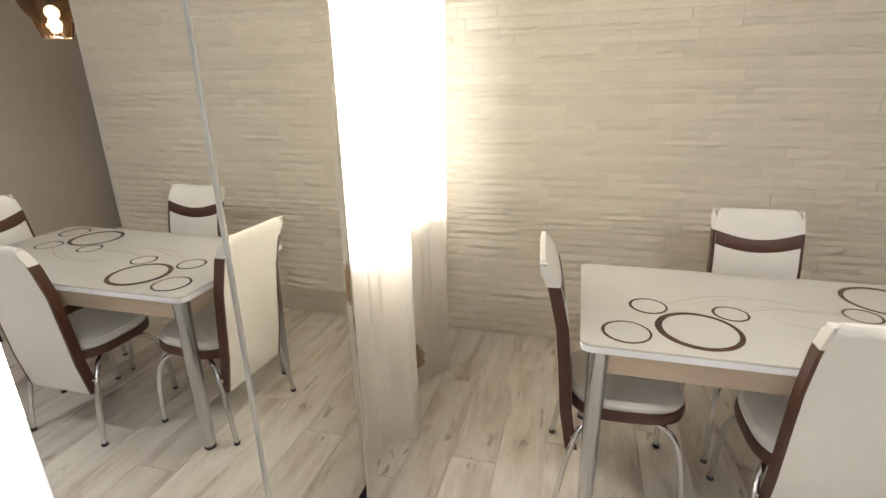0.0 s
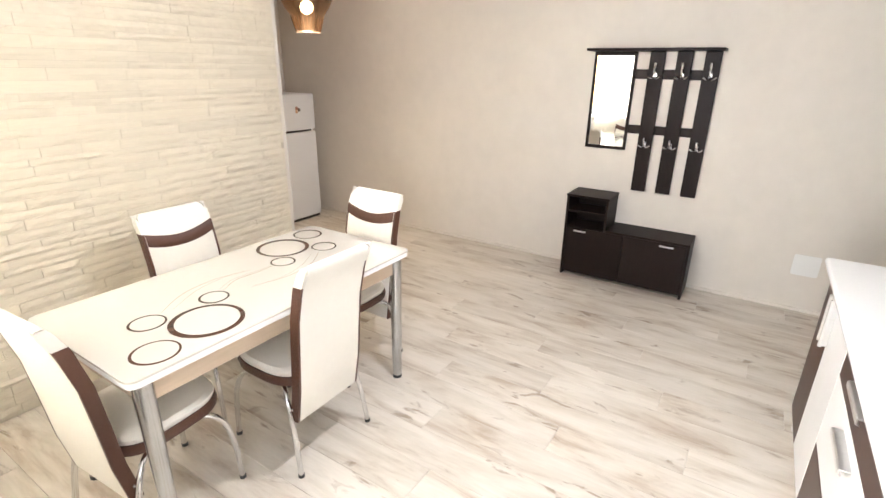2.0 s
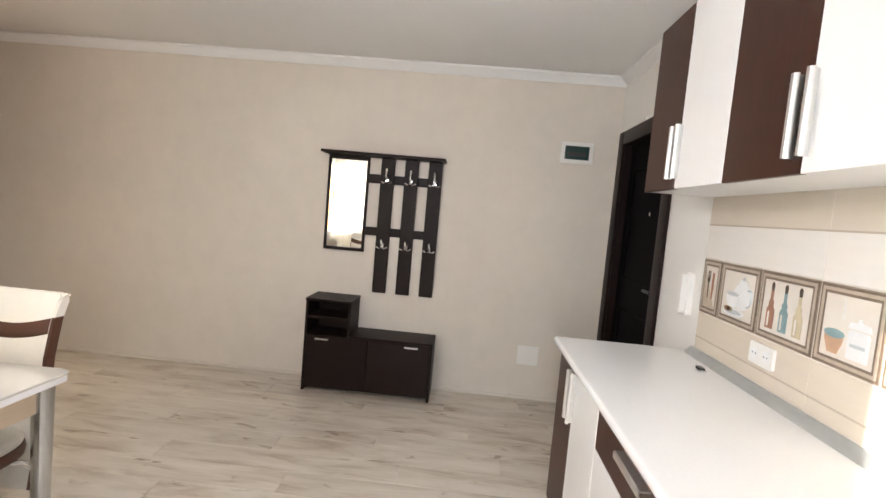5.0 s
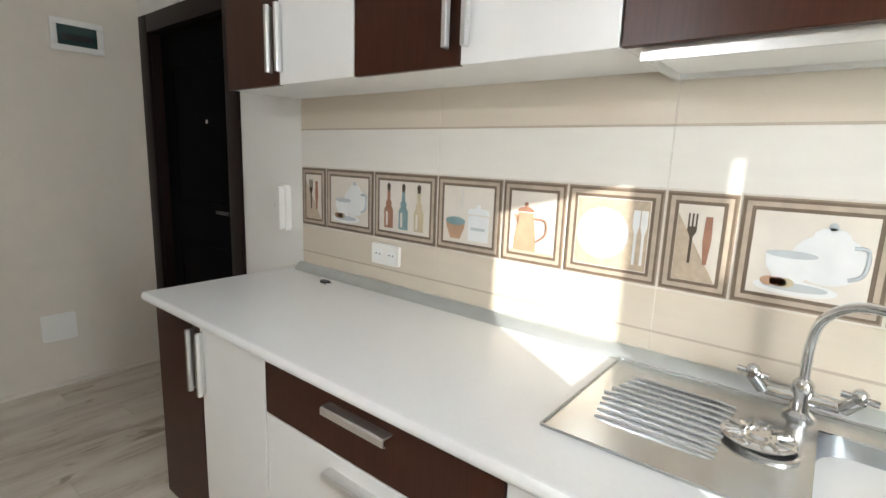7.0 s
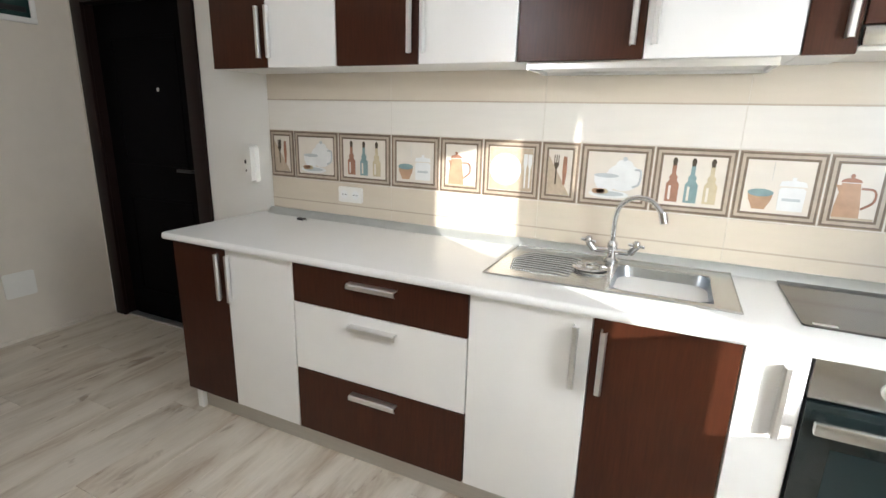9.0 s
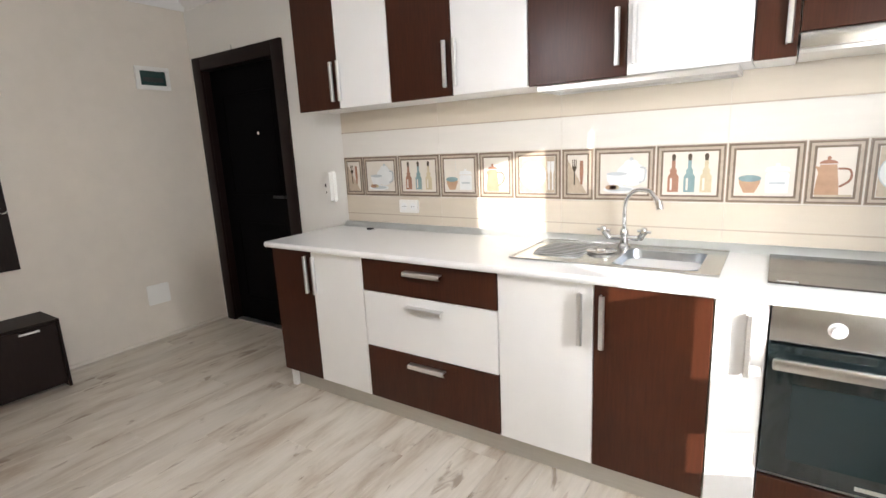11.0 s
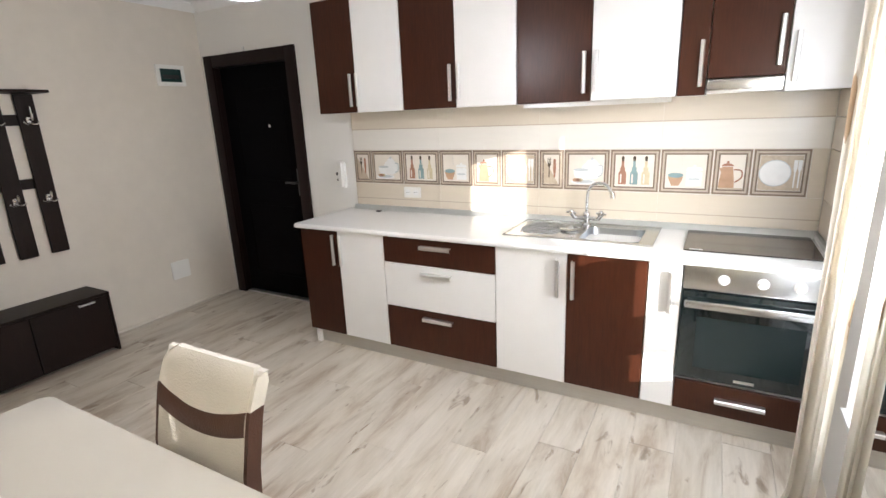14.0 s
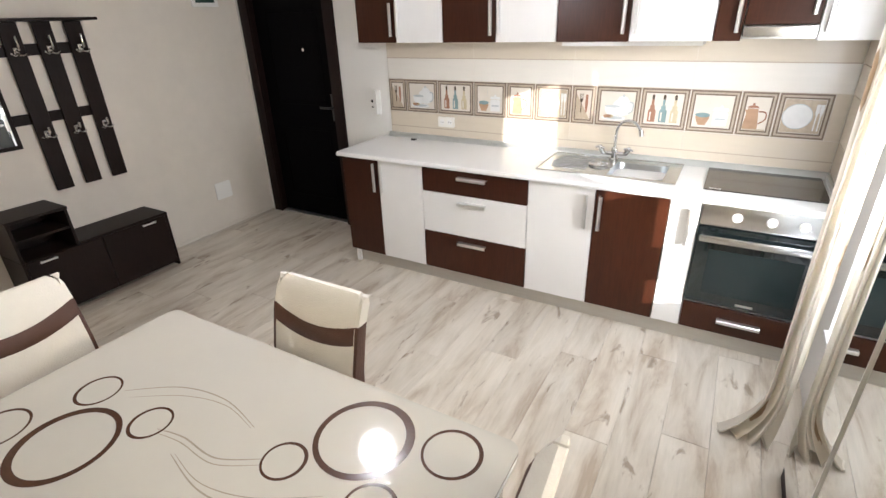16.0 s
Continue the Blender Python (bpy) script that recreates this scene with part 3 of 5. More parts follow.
        for dx in (-0.33, -0.43):
            bm = B()
            plate(bm, turned(cx + dx * W, [(0.003, zb + 0.005), (0.003, zb + 0.08), (0.008, zb + 0.10), (0.008, zb + 0.14)]), Y0 + 0.0006, Y2, "y")
            shape(bm, M_PR_WHITE, "cutlery_print")
    elif kind == "fork":
        xa, xb, za, zc = x0 + w + 0.001, x1 - w - 0.001, z0 + w + 0.001, z1 - w - 0.001
        shape(plate(B(), [(xa, za), (xb, za), (xb, zc - 0.02)], Y0, Y1, "y"), M_PR_SACK, "pocket_print")
        bm = B()
        c = cx + 0.14 * W
        plate(bm, turned(c, [(0.003, zb + 0.03), (0.003, zb + 0.09), (0.010, zb + 0.105), (0.010, zb + 0.115)]), Y1, Y2, "y")
        for dx in (-0.008, 0.0, 0.008):
            box(bm, c + dx - 0.0018, Y1, zb + 0.115, c + dx + 0.0018, Y2, zb + 0.145)
        shape(bm, M_PR_DARK, "fork_print")
        bm = B()
        plate(bm, turned(cx - 0.22 * W, [(0.004, zb + 0.03), (0.009, zb + 0.085), (0.007, zb + 0.14)]), Y1, Y2, "y")
        shape(bm, M_PR_RED, "knife_print")
    elif kind == "teapot":
        shape(disc(B(), cx + 0.08 * W, zb + 0.008, 0.36 * W, 0.016, Y0, Y1), M_PR_WHITE, "dish_print")
        shape(disc(B(), cx + 0.08 * W, zb + 0.010, 0.28 * W, 0.009, Y1, Y2), M_PR_GREY, "dish_print")
        shape(disc(B(), cx - 0.16 * W, zb + 0.075, 0.062, 0.052, Y0, Y1), M_PR_WHITE, "teapot_print")
        shape(disc(B(), cx - 0.16 * W, zb + 0.122, 0.03, 0.018, Y0, Y2), M_PR_WHITE, "lid_print")
        shape(disc(B(), cx - 0.16 * W, zb + 0.142, 0.008, 0.008, Y0, Y2), M_PR_GREY, "knob_print")
        bm = B()
        tube(bm, smooth_path([(cx - 0.34 * W, Y1, zb + 0.105), (cx - 0.45 * W, Y1, zb + 0.10), (cx - 0.44 * W, Y1, zb + 0.055), (cx - 0.33 * W, Y1, zb + 0.04)]), 0.004, 6)
        shape(bm, M_PR_GREY, "handle_print")
        shape(plate(B(), turned(cx + 0.14 * W, [(0.022, zb + 0.02), (0.042, zb + 0.05), (0.045, zb + 0.078)]), Y1, Y2, "y"), M_PR_WHITE, "cup_print")
        shape(disc(B(), cx + 0.14 * W, zb + 0.078, 0.045, 0.008, Y1, Y3), M_PR_GREY, "cup_rim_print")
        for q, mm in ((0.30, M_PR_ORANGE), (0.22, M_PR_RED), (0.16, M_PR_YELLOW)):
            shape(disc(B(), cx + q * W, zb + 0.018, 0.016, 0.010, Y2, Y3), mm, "fruit_print")


EDGES = (2.935, 2.776, 2.504, 2.209, 1.961, 1.760, 1.513, 1.360, 1.097, 0.833, 0.579, 0.406, 0.165)
for x1, x0, kind in zip(EDGES, EDGES[1:], ("fork", "teapot", "bottles", "cups", "pot", "plate") * 2):
    picture(x1 - 0.002, x0 + 0.002, kind)
part("tile", box(B(), 0.1006, 0.0, 1.066, 0.1644, 0.010, 1.302, 0.0015, 1), M_TILE_BEIGE, wall_south)

sk = thing("wall_socket", "white double wall socket on the beige tiles", "socket")
part("plate", plate(B(), rounded(2.367, 0.972, 2.502, 1.047, 0.008), 0.0100, 0.022, "y"), M_WHITE_PL, sk)
for sx in (2.402, 2.467):
    part("outlet", cyl(B(), (sx, 0.022, 1.010), (sx, 0.0235, 1.010), 0.021), M_PVC, sk)
    for dx in (-0.009, 0.009):
        part("pin_hole", cyl(B(), (sx + dx, 0.0235, 1.010), (sx + dx, 0.0242, 1.010), 0.003, n=8), M_BLACK, sk)

# ---------------- kitchen units ----------------
F, TOP = 0.58, 0.838


def handle(parent, x, z, upright=True, length=0.2, y=F):
    """A broad aluminium pull: a folded profile with a slanting face and a finger slot behind."""
    bm = B()
    w = 0.0095 if upright else 0.0115
    prof = [(-w, 0.0), (-w, 0.026), (-w + 0.004, 0.030), (w - 0.004, 0.030), (w, 0.022), (w, 0.018), (w - 0.005, 0.026), (-w + 0.005, 0.026), (-w + 0.004, 0.0)]
    ends = []
    for e in (-length / 2, length / 2):
        ends.append([bm.verts.new((x - q, y + d, z + e) if upright else (x + e, y + d, z - q)) for q, d in prof])
    bm.faces.new(ends[0][::-1])
    bm.faces.new(ends[1])
    for k in range(len(prof)):
        j = (k + 1) % len(prof)
        bm.faces.new((ends[0][k], ends[0][j], ends[1][j], ends[1][k]))
    return part("handle", bm, M_ALU, parent, "broad brushed aluminium pull handle")


def front(parent, name, x0, x1, z0, z1, mm, y=F, label=""):
    return part(name, box(B(), x0 + 0.0015, y - 0.018, z0 + 0.0015, x1 - 0.0015, y, z1 - 0.0015, 0.0018, 1), mm, parent, label)


def carcass(name, x0, x1, label, z0=0.10, z1=TOP, y1=F - 0.020, cat="kitchen cabinet", group="base cabinets", y0=0.012):
    t = thing(name, label, cat, group)
    part("body", box(B(), x0, y0, z0, x1, y1, z1), M_WHITE_LAM, t)
    return t


c = carcass("base_cabinet", 2.312, 2.985, "base cabinet with one wenge and one white door")
d = front(c, "door", 2.67, 2.985, 0.11, TOP, M_WENGE, label="dark wenge door")
handle(d, 2.70, 0.71)
d = front(c, "door", 2.312, 2.67, 0.11, TOP, M_WHITE_LAM, label="white door")
handle(d, 2.64, 0.71)
c = carcass("drawer_cabinet", 1.572, 2.31, "drawer cabinet with wenge, white and wenge fronts")
for z0, z1, mm, lab in ((0.672, TOP, M_WENGE, "wenge drawer front"), (0.388, 0.672, M_WHITE_LAM, "white drawer front"), (0.11, 0.388, M_WENGE, "wenge drawer front")):
    d = front(c, "drawer", 1.572, 2.31, z0, z1, mm, label=lab)
    handle(d, 1.94, z1 - 0.052, False, 0.2)
c = carcass("sink_cabinet", 0.80, 1.57, "sink base cabinet with one white and one wenge door")
d = front(c, "door", 1.18, 1.57, 0.11, TOP, M_WHITE_LAM, label="white door")
handle(d, 1.225, 0.70)
d = front(c, "door", 0.80, 1.18, 0.11, TOP, M_WENGE, label="dark wenge door")
handle(d, 1.145, 0.70)
c = carcass("narrow_cabinet", 0.652, 0.798, "narrow white base cabinet beside the oven")
d = front(c, "door", 0.652, 0.798, 0.11, TOP, M_WHITE_LAM)
handle(d, 0.70, 0.70)
c = carcass("oven_housing", 0.10, 0.65, "oven housing with a wenge drawer beneath", z1=0.27)
d = front(c, "drawer", 0.10, 0.65, 0.11, 0.268, M_WENGE, label="low wenge drawer front")
handle(d, 0.375, 0.195, False, 0.2)
pk = thing("kitchen_plinth", "brushed grey plinth strip under the base cabinets", "plinth")
part("strip", box(B(), 0.10, 0.515, 0.0, 2.965, 0.53, 0.1, 0.002, 1), M_PLINTH, pk)
part("end_foot", box(B(), 2.93, 0.531, 0.0, 2.965, 0.56, 0.1, 0.004, 1), M_WHITE_PL, pk, "white adjustable cabinet foot")

ov = thing("built_in_oven", "stainless steel built-in oven with black glass door", "oven")
part("body", box(B(), 0.105, 0.03, 0.275, 0.645, 0.56, 0.836), M_BLACK, ov)
part("control_panel", box(B(), 0.102, 0.56, 0.725, 0.648, 0.585, 0.836, 0.003), M_STEEL, ov, "brushed steel control panel")
part("oven_door", box(B(), 0.102, 0.56, 0.29, 0.648, 0.592, 0.718, 0.004), M_BLACKGLASS, ov, "black glass oven door")
part("door_window", box(B(), 0.17, 0.5925, 0.35, 0.58, 0.5935, 0.60), mat("oven_window_glass", (0.014, 0.022, 0.023), 0.05), ov)
hb = B()
box(hb, 0.115, 0.622, 0.655, 0.635, 0.645, 0.69, 0.008)
for hx in (0.13, 0.605):
    box(hb, hx, 0.592, 0.66, hx + 0.018, 0.624, 0.685, 0.003, 1)
part("door_handle", hb, M_STEEL, ov, "wide brushed steel bar handle")
for kx in (0.49, 0.345, 0.215):
    kb = B()
    cyl(kb, (kx, 0.585, 0.782), (kx, 0.592, 0.782), 0.023)
    cyl(kb, (kx, 0.592, 0.782), (kx, 0.612, 0.782), 0.0165, 0.0145)
    part("knob", kb, M_WHITE_PL, ov, "round pale control knob")
part("badge", box(B(), 0.33, 0.5925, 0.305, 0.41, 0.5935, 0.318), M_ALU, ov, "small pale maker's badge")

wt = thing("worktop", "long white kitchen worktop with grey rear upstand", "worktop")
bm = B()
# top in pieces round the sink bowl and with a rounded front edge
BX0, BX1, BY0, BY1 = 0.865, 1.17, 0.12, 0.425
for a in ((0.095, 0.012, BX0, 0.605), (BX1, 0.012, 3.0, 0.605), (BX0, 0.012, BX1, BY0), (BX0, BY1, BX1, 0.605)):
    box(bm, a[0], a[1], 0.842, a[2], a[3], 0.872)
bmesh.ops.remove_doubles(bm, verts=bm.verts, dist=0.0005)
part("top", bm, M_WORKTOP, wt)
bm = B()
pr = [(0.605, 0.842), (0.612, 0.843), (0.617, 0.849), (0.618, 0.857), (0.616, 0.865), (0.611, 0.871), (0.605, 0.872)]
lo, hi = [bm.verts.new((0.095, y, z)) for y, z in pr], [bm.verts.new((3.0, y, z)) for y, z in pr]
for i in range(len(pr) - 1):
    bm.faces.new((lo[i], lo[i + 1], hi[i + 1], hi[i]))
bm.faces.new(lo)
bm.faces.new(hi[::-1])
part("front_edge", bm, M_WORKTOP, wt, "rounded white front edge")
bm = B()
plate(bm, [(0.0125, 0.872), (0.045, 0.872), (0.042, 0.878), (0.022, 0.900), (0.014, 0.904), (0.0125, 0.904)], 0.10, 2.95, "x")
part("upstand", bm, M_GREYTRIM, wt, "grey rear sealing strip")
part("side_upstand", box(B(), 0.095, 0.05, 0.872, 0.115, 0.60, 0.90, 0.005), M_GREYTRIM, wt)

# ---------------- sink, tap, hob ----------------
s = thing("kitchen_sink", "stainless steel sink with drainer set in worktop", "sink")
bm = B()
rim = []
for zz in (0.8725, 0.876):
    for q in ((0.80, 0.04, 1.57, 0.465), (BX0 + 0.004, BY0 + 0.004, BX1 - 0.004, BY1 - 0.004)):
        rim.append([bm.verts.new((x, y, zz)) for x, y in ((q[0], q[1]), (q[2], q[1]), (q[2], q[3]), (q[0], q[3]))])
for p, q in ((0, 1), (1, 3), (3, 2), (2, 0)):
    for k in range(4):
        bm.faces.new((rim[p][k], rim[p][(k + 1) % 4], rim[q][(k + 1) % 4], rim[q][k]))
part("deck", bm, M_STEEL, s)
bm = B()
path = [(1.57, 0.465), (0.80, 0.465), (0.80, 0.04), (1.57, 0.04), (1.57, 0.465)]
tube(bm, [(x, y, 0.8765) for x, y in path], 0.0035, 8)
part("rim", bm, M_STEEL, s, "rolled steel rim")
bm = B()
o, n_ = rounded(BX0, BY0, BX1, BY1, 0.06), rounded(BX0 + 0.03, BY0 + 0.03, BX1 - 0.03, BY1 - 0.03, 0.05)
r0 = [bm.verts.new((x, y, 0.8765)) for x, y in o]
r1 = [bm.verts.new((x * 0.98 + 0.02 * (BX0 + BX1) / 2, y * 0.98 + 0.02 * (BY0 + BY1) / 2, 0.855)) for x, y in o]
r2 = [bm.verts.new((x, y, 0.735)) for x, y in n_]
r3 = [bm.verts.new((x * 0.9 + 0.1 * (BX0 + BX1) / 2, y * 0.9 + 0.1 * (BY0 + BY1) / 2, 0.722)) for x, y in n_]
for p, q in ((r0, r1), (r1, r2), (r2, r3)):
    for i in range(len(o)):
        j = (i + 1) % len(o)
        bm.faces.new((p[i], p[j], q[j], q[i]))
bm.faces.new(r3)
part("bowl", bm, M_BOWL, s, "deep square steel bowl")
part("drain", cyl(B(), (1.02, 0.27, 0.7225), (1.02, 0.27, 0.727), 0.04), M_CHROME, s)
for i in range(9):
    yy = 0.14 + i * 0.028
    part("drainer_rib", tube(B(), [(1.30, yy, 0.8755), (1.33, yy, 0.879), (1.50 - 0.006 * abs(i - 4), yy, 0.879), (1.53 - 0.006 * abs(i - 4), yy, 0.8755)], 0.005, 8), M_STEEL, s)
bm = B()
lathe(bm, [(0.048, 0.876), (0.05, 0.880), (0.045, 0.882), (0.042, 0.878), (0.0, 0.877)], (1.235, 0.27))
part("overflow_bowl", bm, M_STEEL, s, "small round waste strainer")
dp = thing("drain_plug", "round clear strainer lying on the sink deck", "drain plug")
bm = B()
lathe(bm, [(0.055, 0.884), (0.06, 0.886), (0.055, 0.889), (0.02, 0.888), (0.016, 0.893), (0.0, 0.894)], (1.25, 0.25))
part("disc", bm, M_CHROME, dp)
for i in range(14):
    a = 2 * math.pi * i / 14
    part("tooth", cyl(B(), (1.25 + 0.03 * math.cos(a), 0.25 + 0.03 * math.sin(a), 0.8895), (1.25 + 0.054 * math.cos(a), 0.25 + 0.054 * math.sin(a), 0.8895), 0.003, n=6), M_STEEL, dp)

tap = thing("mixer_tap", "chrome mixer tap with tall curved spout and two cross handles", "tap")
bm = B()
lathe(bm, [(0.026, 0.876), (0.028, 0.882), (0.018, 0.89), (0.016, 0.925), (0.019, 0.93), (0.019, 0.945), (0.012, 0.955)], (1.20, 0.085))
cyl(bm, (1.14, 0.085, 0.915), (1.26, 0.085, 0.915), 0.012)
part("body", bm, M_CHROME, tap)
part("spout", tube(B(), smooth_path([(1.20, 0.085, 0.95), (1.20, 0.09, 1.03), (1.185, 0.115, 1.09), (1.14, 0.150, 1.128), (1.08, 0.195, 1.128), (1.04, 0.225, 1.090)], 6), 0.0095, 12), M_CHROME, tap)
part("nozzle", cyl(B(), (1.042, 0.223, 1.095), (1.033, 0.231, 1.062), 0.014), M_CHROME, tap)
for hx, dx in ((1.135, -1), (1.265, 1)):
    hb = B()
    cyl(hb, (hx, 0.085, 0.915), (hx + dx * 0.02, 0.10, 0.945), 0.014)
    for a in (0, 1):
        cyl(hb, (hx + dx * 0.02 - 0.028 * (1 - a), 0.10 - 0.024 * a, 0.945), (hx + dx * 0.02 + 0.028 * (1 - a), 0.10 + 0.024 * a, 0.95), 0.0065, n=10)
    bmesh.ops.create_uvsphere(hb, u_segments=12, v_segments=8, radius=0.014, matrix=Matrix.Translation((hx + dx * 0.02, 0.10, 0.953)))
    part("cross_handle", hb, M_CHROME, tap)

hob = thing("ceramic_hob", "black glass ceramic hob set in the worktop", "hob")
bm = B()
plate(bm, rounded(0.13, 0.055, 0.665, 0.475, 0.012), 0.873, 0.879, "z")
part("glass", bm, M_HOB, hob)
part("badge", box(B(), 0.585, 0.452, 0.8792, 0.64, 0.466, 0.8797), M_ALU, hob)
key = thing("key_fob", "small dark key ring lying on the worktop", "keys")
bm = B()
plate(bm, rounded(2.655, 0.085, 2.70, 0.108, 0.008), 0.8725, 0.882, "z")
part("fob", bm, M_BLACK, key)
part("ring", tube(B(), [(2.655 + 0.012 * math.cos(a), 0.095 + 0.012 * math.sin(a), 0.876) for a in [k * math.pi / 6 for k in range(13)]], 0.002, 6), M_ALU, key)

# ---------------- wall cabinets ----------------
UZ0, UZ1, UF = 1.57, 2.26, 0.30


def upper(x0, x1, doors, label, z0=UZ0):
    c = carcass("wall_cabinet", x0, x1, label, z0=z0, z1=UZ1, y1=UF - 0.02, group="wall cabinets", y0=0.0125)
    for a, b, mm, hx, lab in doors:
        d = front(c, "door", a, b, z0 - 0.004, UZ1, mm, UF, lab)
        handle(d, hx, z0 + 0.135, True, 0.2, UF)
    return c


upper(2.286, 2.96, [(2.64, 2.96, M_WENGE, 2.668, "wenge door"), (2.286, 2.64, M_WHITE_LAM, 2.615, "white door")], "wall cabinet with wenge and white doors")
upper(1.552, 2.284, [(1.92, 2.284, M_WENGE, 1.948, "wenge door"), (1.552, 1.92, M_WHITE_LAM, 1.893, "white door")], "wall cabinet with wenge and white doors")
upper(0.762, 1.55, [(1.157, 1.55, M_WENGE, 1.188, "wenge door"), (0.762, 1.157, M_WHITE_LAM, 1.127, "white door")], "dish-drainer wall cabinet with wenge and white doors")
upper(0.64, 0.76, [(0.64, 0.76, M_WENGE, 0.665, "narrow wenge door")], "narrow wenge wall cabinet")
upper(0.342, 0.638, [(0.342, 0.638, M_WENGE, 0.37, "wenge door")], "wenge wall cabinet above the cooker hood", z0=1.64)
upper(0.10, 0.34, [(0.10, 0.34, M_WHITE_LAM, 0.31, "white door")], "white wall cabinet in the kitchen corner")
hd = thing("cooker_hood", "slim stainless slide-out cooker hood under the cabinet", "cooker hood")
part("body", box(B(), 0.343, 0.02, 1.575, 0.637, 0.28, 1.634, 0.004), M_ALU, hd)
part("front_lip", box(B(), 0.343, 0.281, 1.585, 0.637, 0.315, 1.632, 0.006), M_STEEL, hd, "polished steel pull-out lip")
dr = thing("dish_drainer", "grey metal drainer frame under the wall cabinet", "dish drainer")
bm = B()
for a in ((0.80, 0.262, 1.52, 0.275), (0.80, 0.03, 1.52, 0.043), (0.80, 0.043, 0.812, 0.262), (1.508, 0.043, 1.52, 0.262)):
    box(bm, a[0], a[1], 1.545, a[2], a[3], 1.568)
part("frame", bm, M_ALU, dr)
part("tray", box(B(), 0.812, 0.043, 1.556, 1.508, 0.262, 1.566, 0.002, 1), M_WHITE_PL, dr, "pale drip tray")

# ---------------- dining table ----------------
TCX, TCY, TX0, TX1, TY0, TY1, TZ = 1.604, 2.726, 0.905, 2.295, 2.368, 3.084, 0.752
tb = thing("dining_table", "cream glass-topped dining table printed with brown rings", "table")
part("glass_top", plate(B(), rounded(TX0, TY0, TX1, TY1, 0.035), TZ - 0.008, TZ), M_GLASSTOP, tb, "cream lacquered glass top")
part("tabletop", plate(B(), rounded(TX0 + 0.002, TY0 + 0.002, TX1 - 0.002, TY1 - 0.002, 0.035), TZ - 0.03, TZ - 0.0085), M_WHITE_LAM, tb)
for a in ((TX0 + 0.06, TY0 + 0.05, TX1 - 0.06, TY0 + 0.068), (TX0 + 0.06, TY1 - 0.068, TX1 - 0.06, TY1 - 0.05),
          (TX0 + 0.05, TY0 + 0.07, TX0 + 0.068, TY1 - 0.07), (TX1 - 0.068, TY0 + 0.07, TX1 - 0.05, TY1 - 0.07)):
    part("apron", box(B(), a[0], a[1], TZ - 0.125, a[2], a[3], TZ - 0.031, 0.002, 1), M_APRON, tb, "pale maple apron board")
for lx, ly in ((TX0 + 0.06, TY0 + 0.055), (TX1 - 0.06, TY0 + 0.055), (TX0 + 0.06, TY1 - 0.055), (TX1 - 0.06, TY1 - 0.055)):
    bm = B()
    lathe(bm, [(0.022, 0.012), (0.024, 0.02), (0.033, TZ - 0.032)], (lx, ly), 24)
    leg = part("leg", bm, M_LEG, tb, "tapered satin chrome leg")
    part("foot_cap", cyl(B(), (lx, ly, 0.0), (lx, ly, 0.013), 0.025), M_BLACK, leg)
part("latch", box(B(), 1.33, TY0 + 0.043, TZ - 0.045, 1.39, TY0 + 0.0495, TZ - 0.033, 0.002, 1), M_ALU, tb)


def ring(cx, cy, r, w):
    bm = B()
    lathe(bm, [(r, TZ + 0.0002), (r, TZ + 0.0007), (r - w, TZ + 0.0007), (r - w, TZ + 0.0002)], (cx, cy), 48)
    part("printed_ring", bm, M_CIRCLE, tb)


def ring_uneven(cx, cy, r, w, a0):
    """A ring whose band is thicker on one side, as brushed on."""
    bm = B()
    n = 56
    o = [(cx + r * math.cos(2 * math.pi * k / n), cy + r * math.sin(2 * math.pi * k / n)) for k in range(n)]
    q = w * 0.22
    i_ = [(cx + q * math.cos(a0) + (r - w) * math.cos(2 * math.pi * k / n), cy + q * math.sin(a0) + (r - w) * math.sin(2 * math.pi * k / n)) for k in range(n)]
    vo, vi = [bm.verts.new((*p, TZ + 0.0007)) for p in o], [bm.verts.new((*p, TZ + 0.0007)) for p in i_]
    for k in range(n):
        j = (k + 1) % n
        bm.faces.new((vo[k], vo[j], vi[j], vi[k]))
    part("printed_ring", bm, M_CIRCLE, tb)


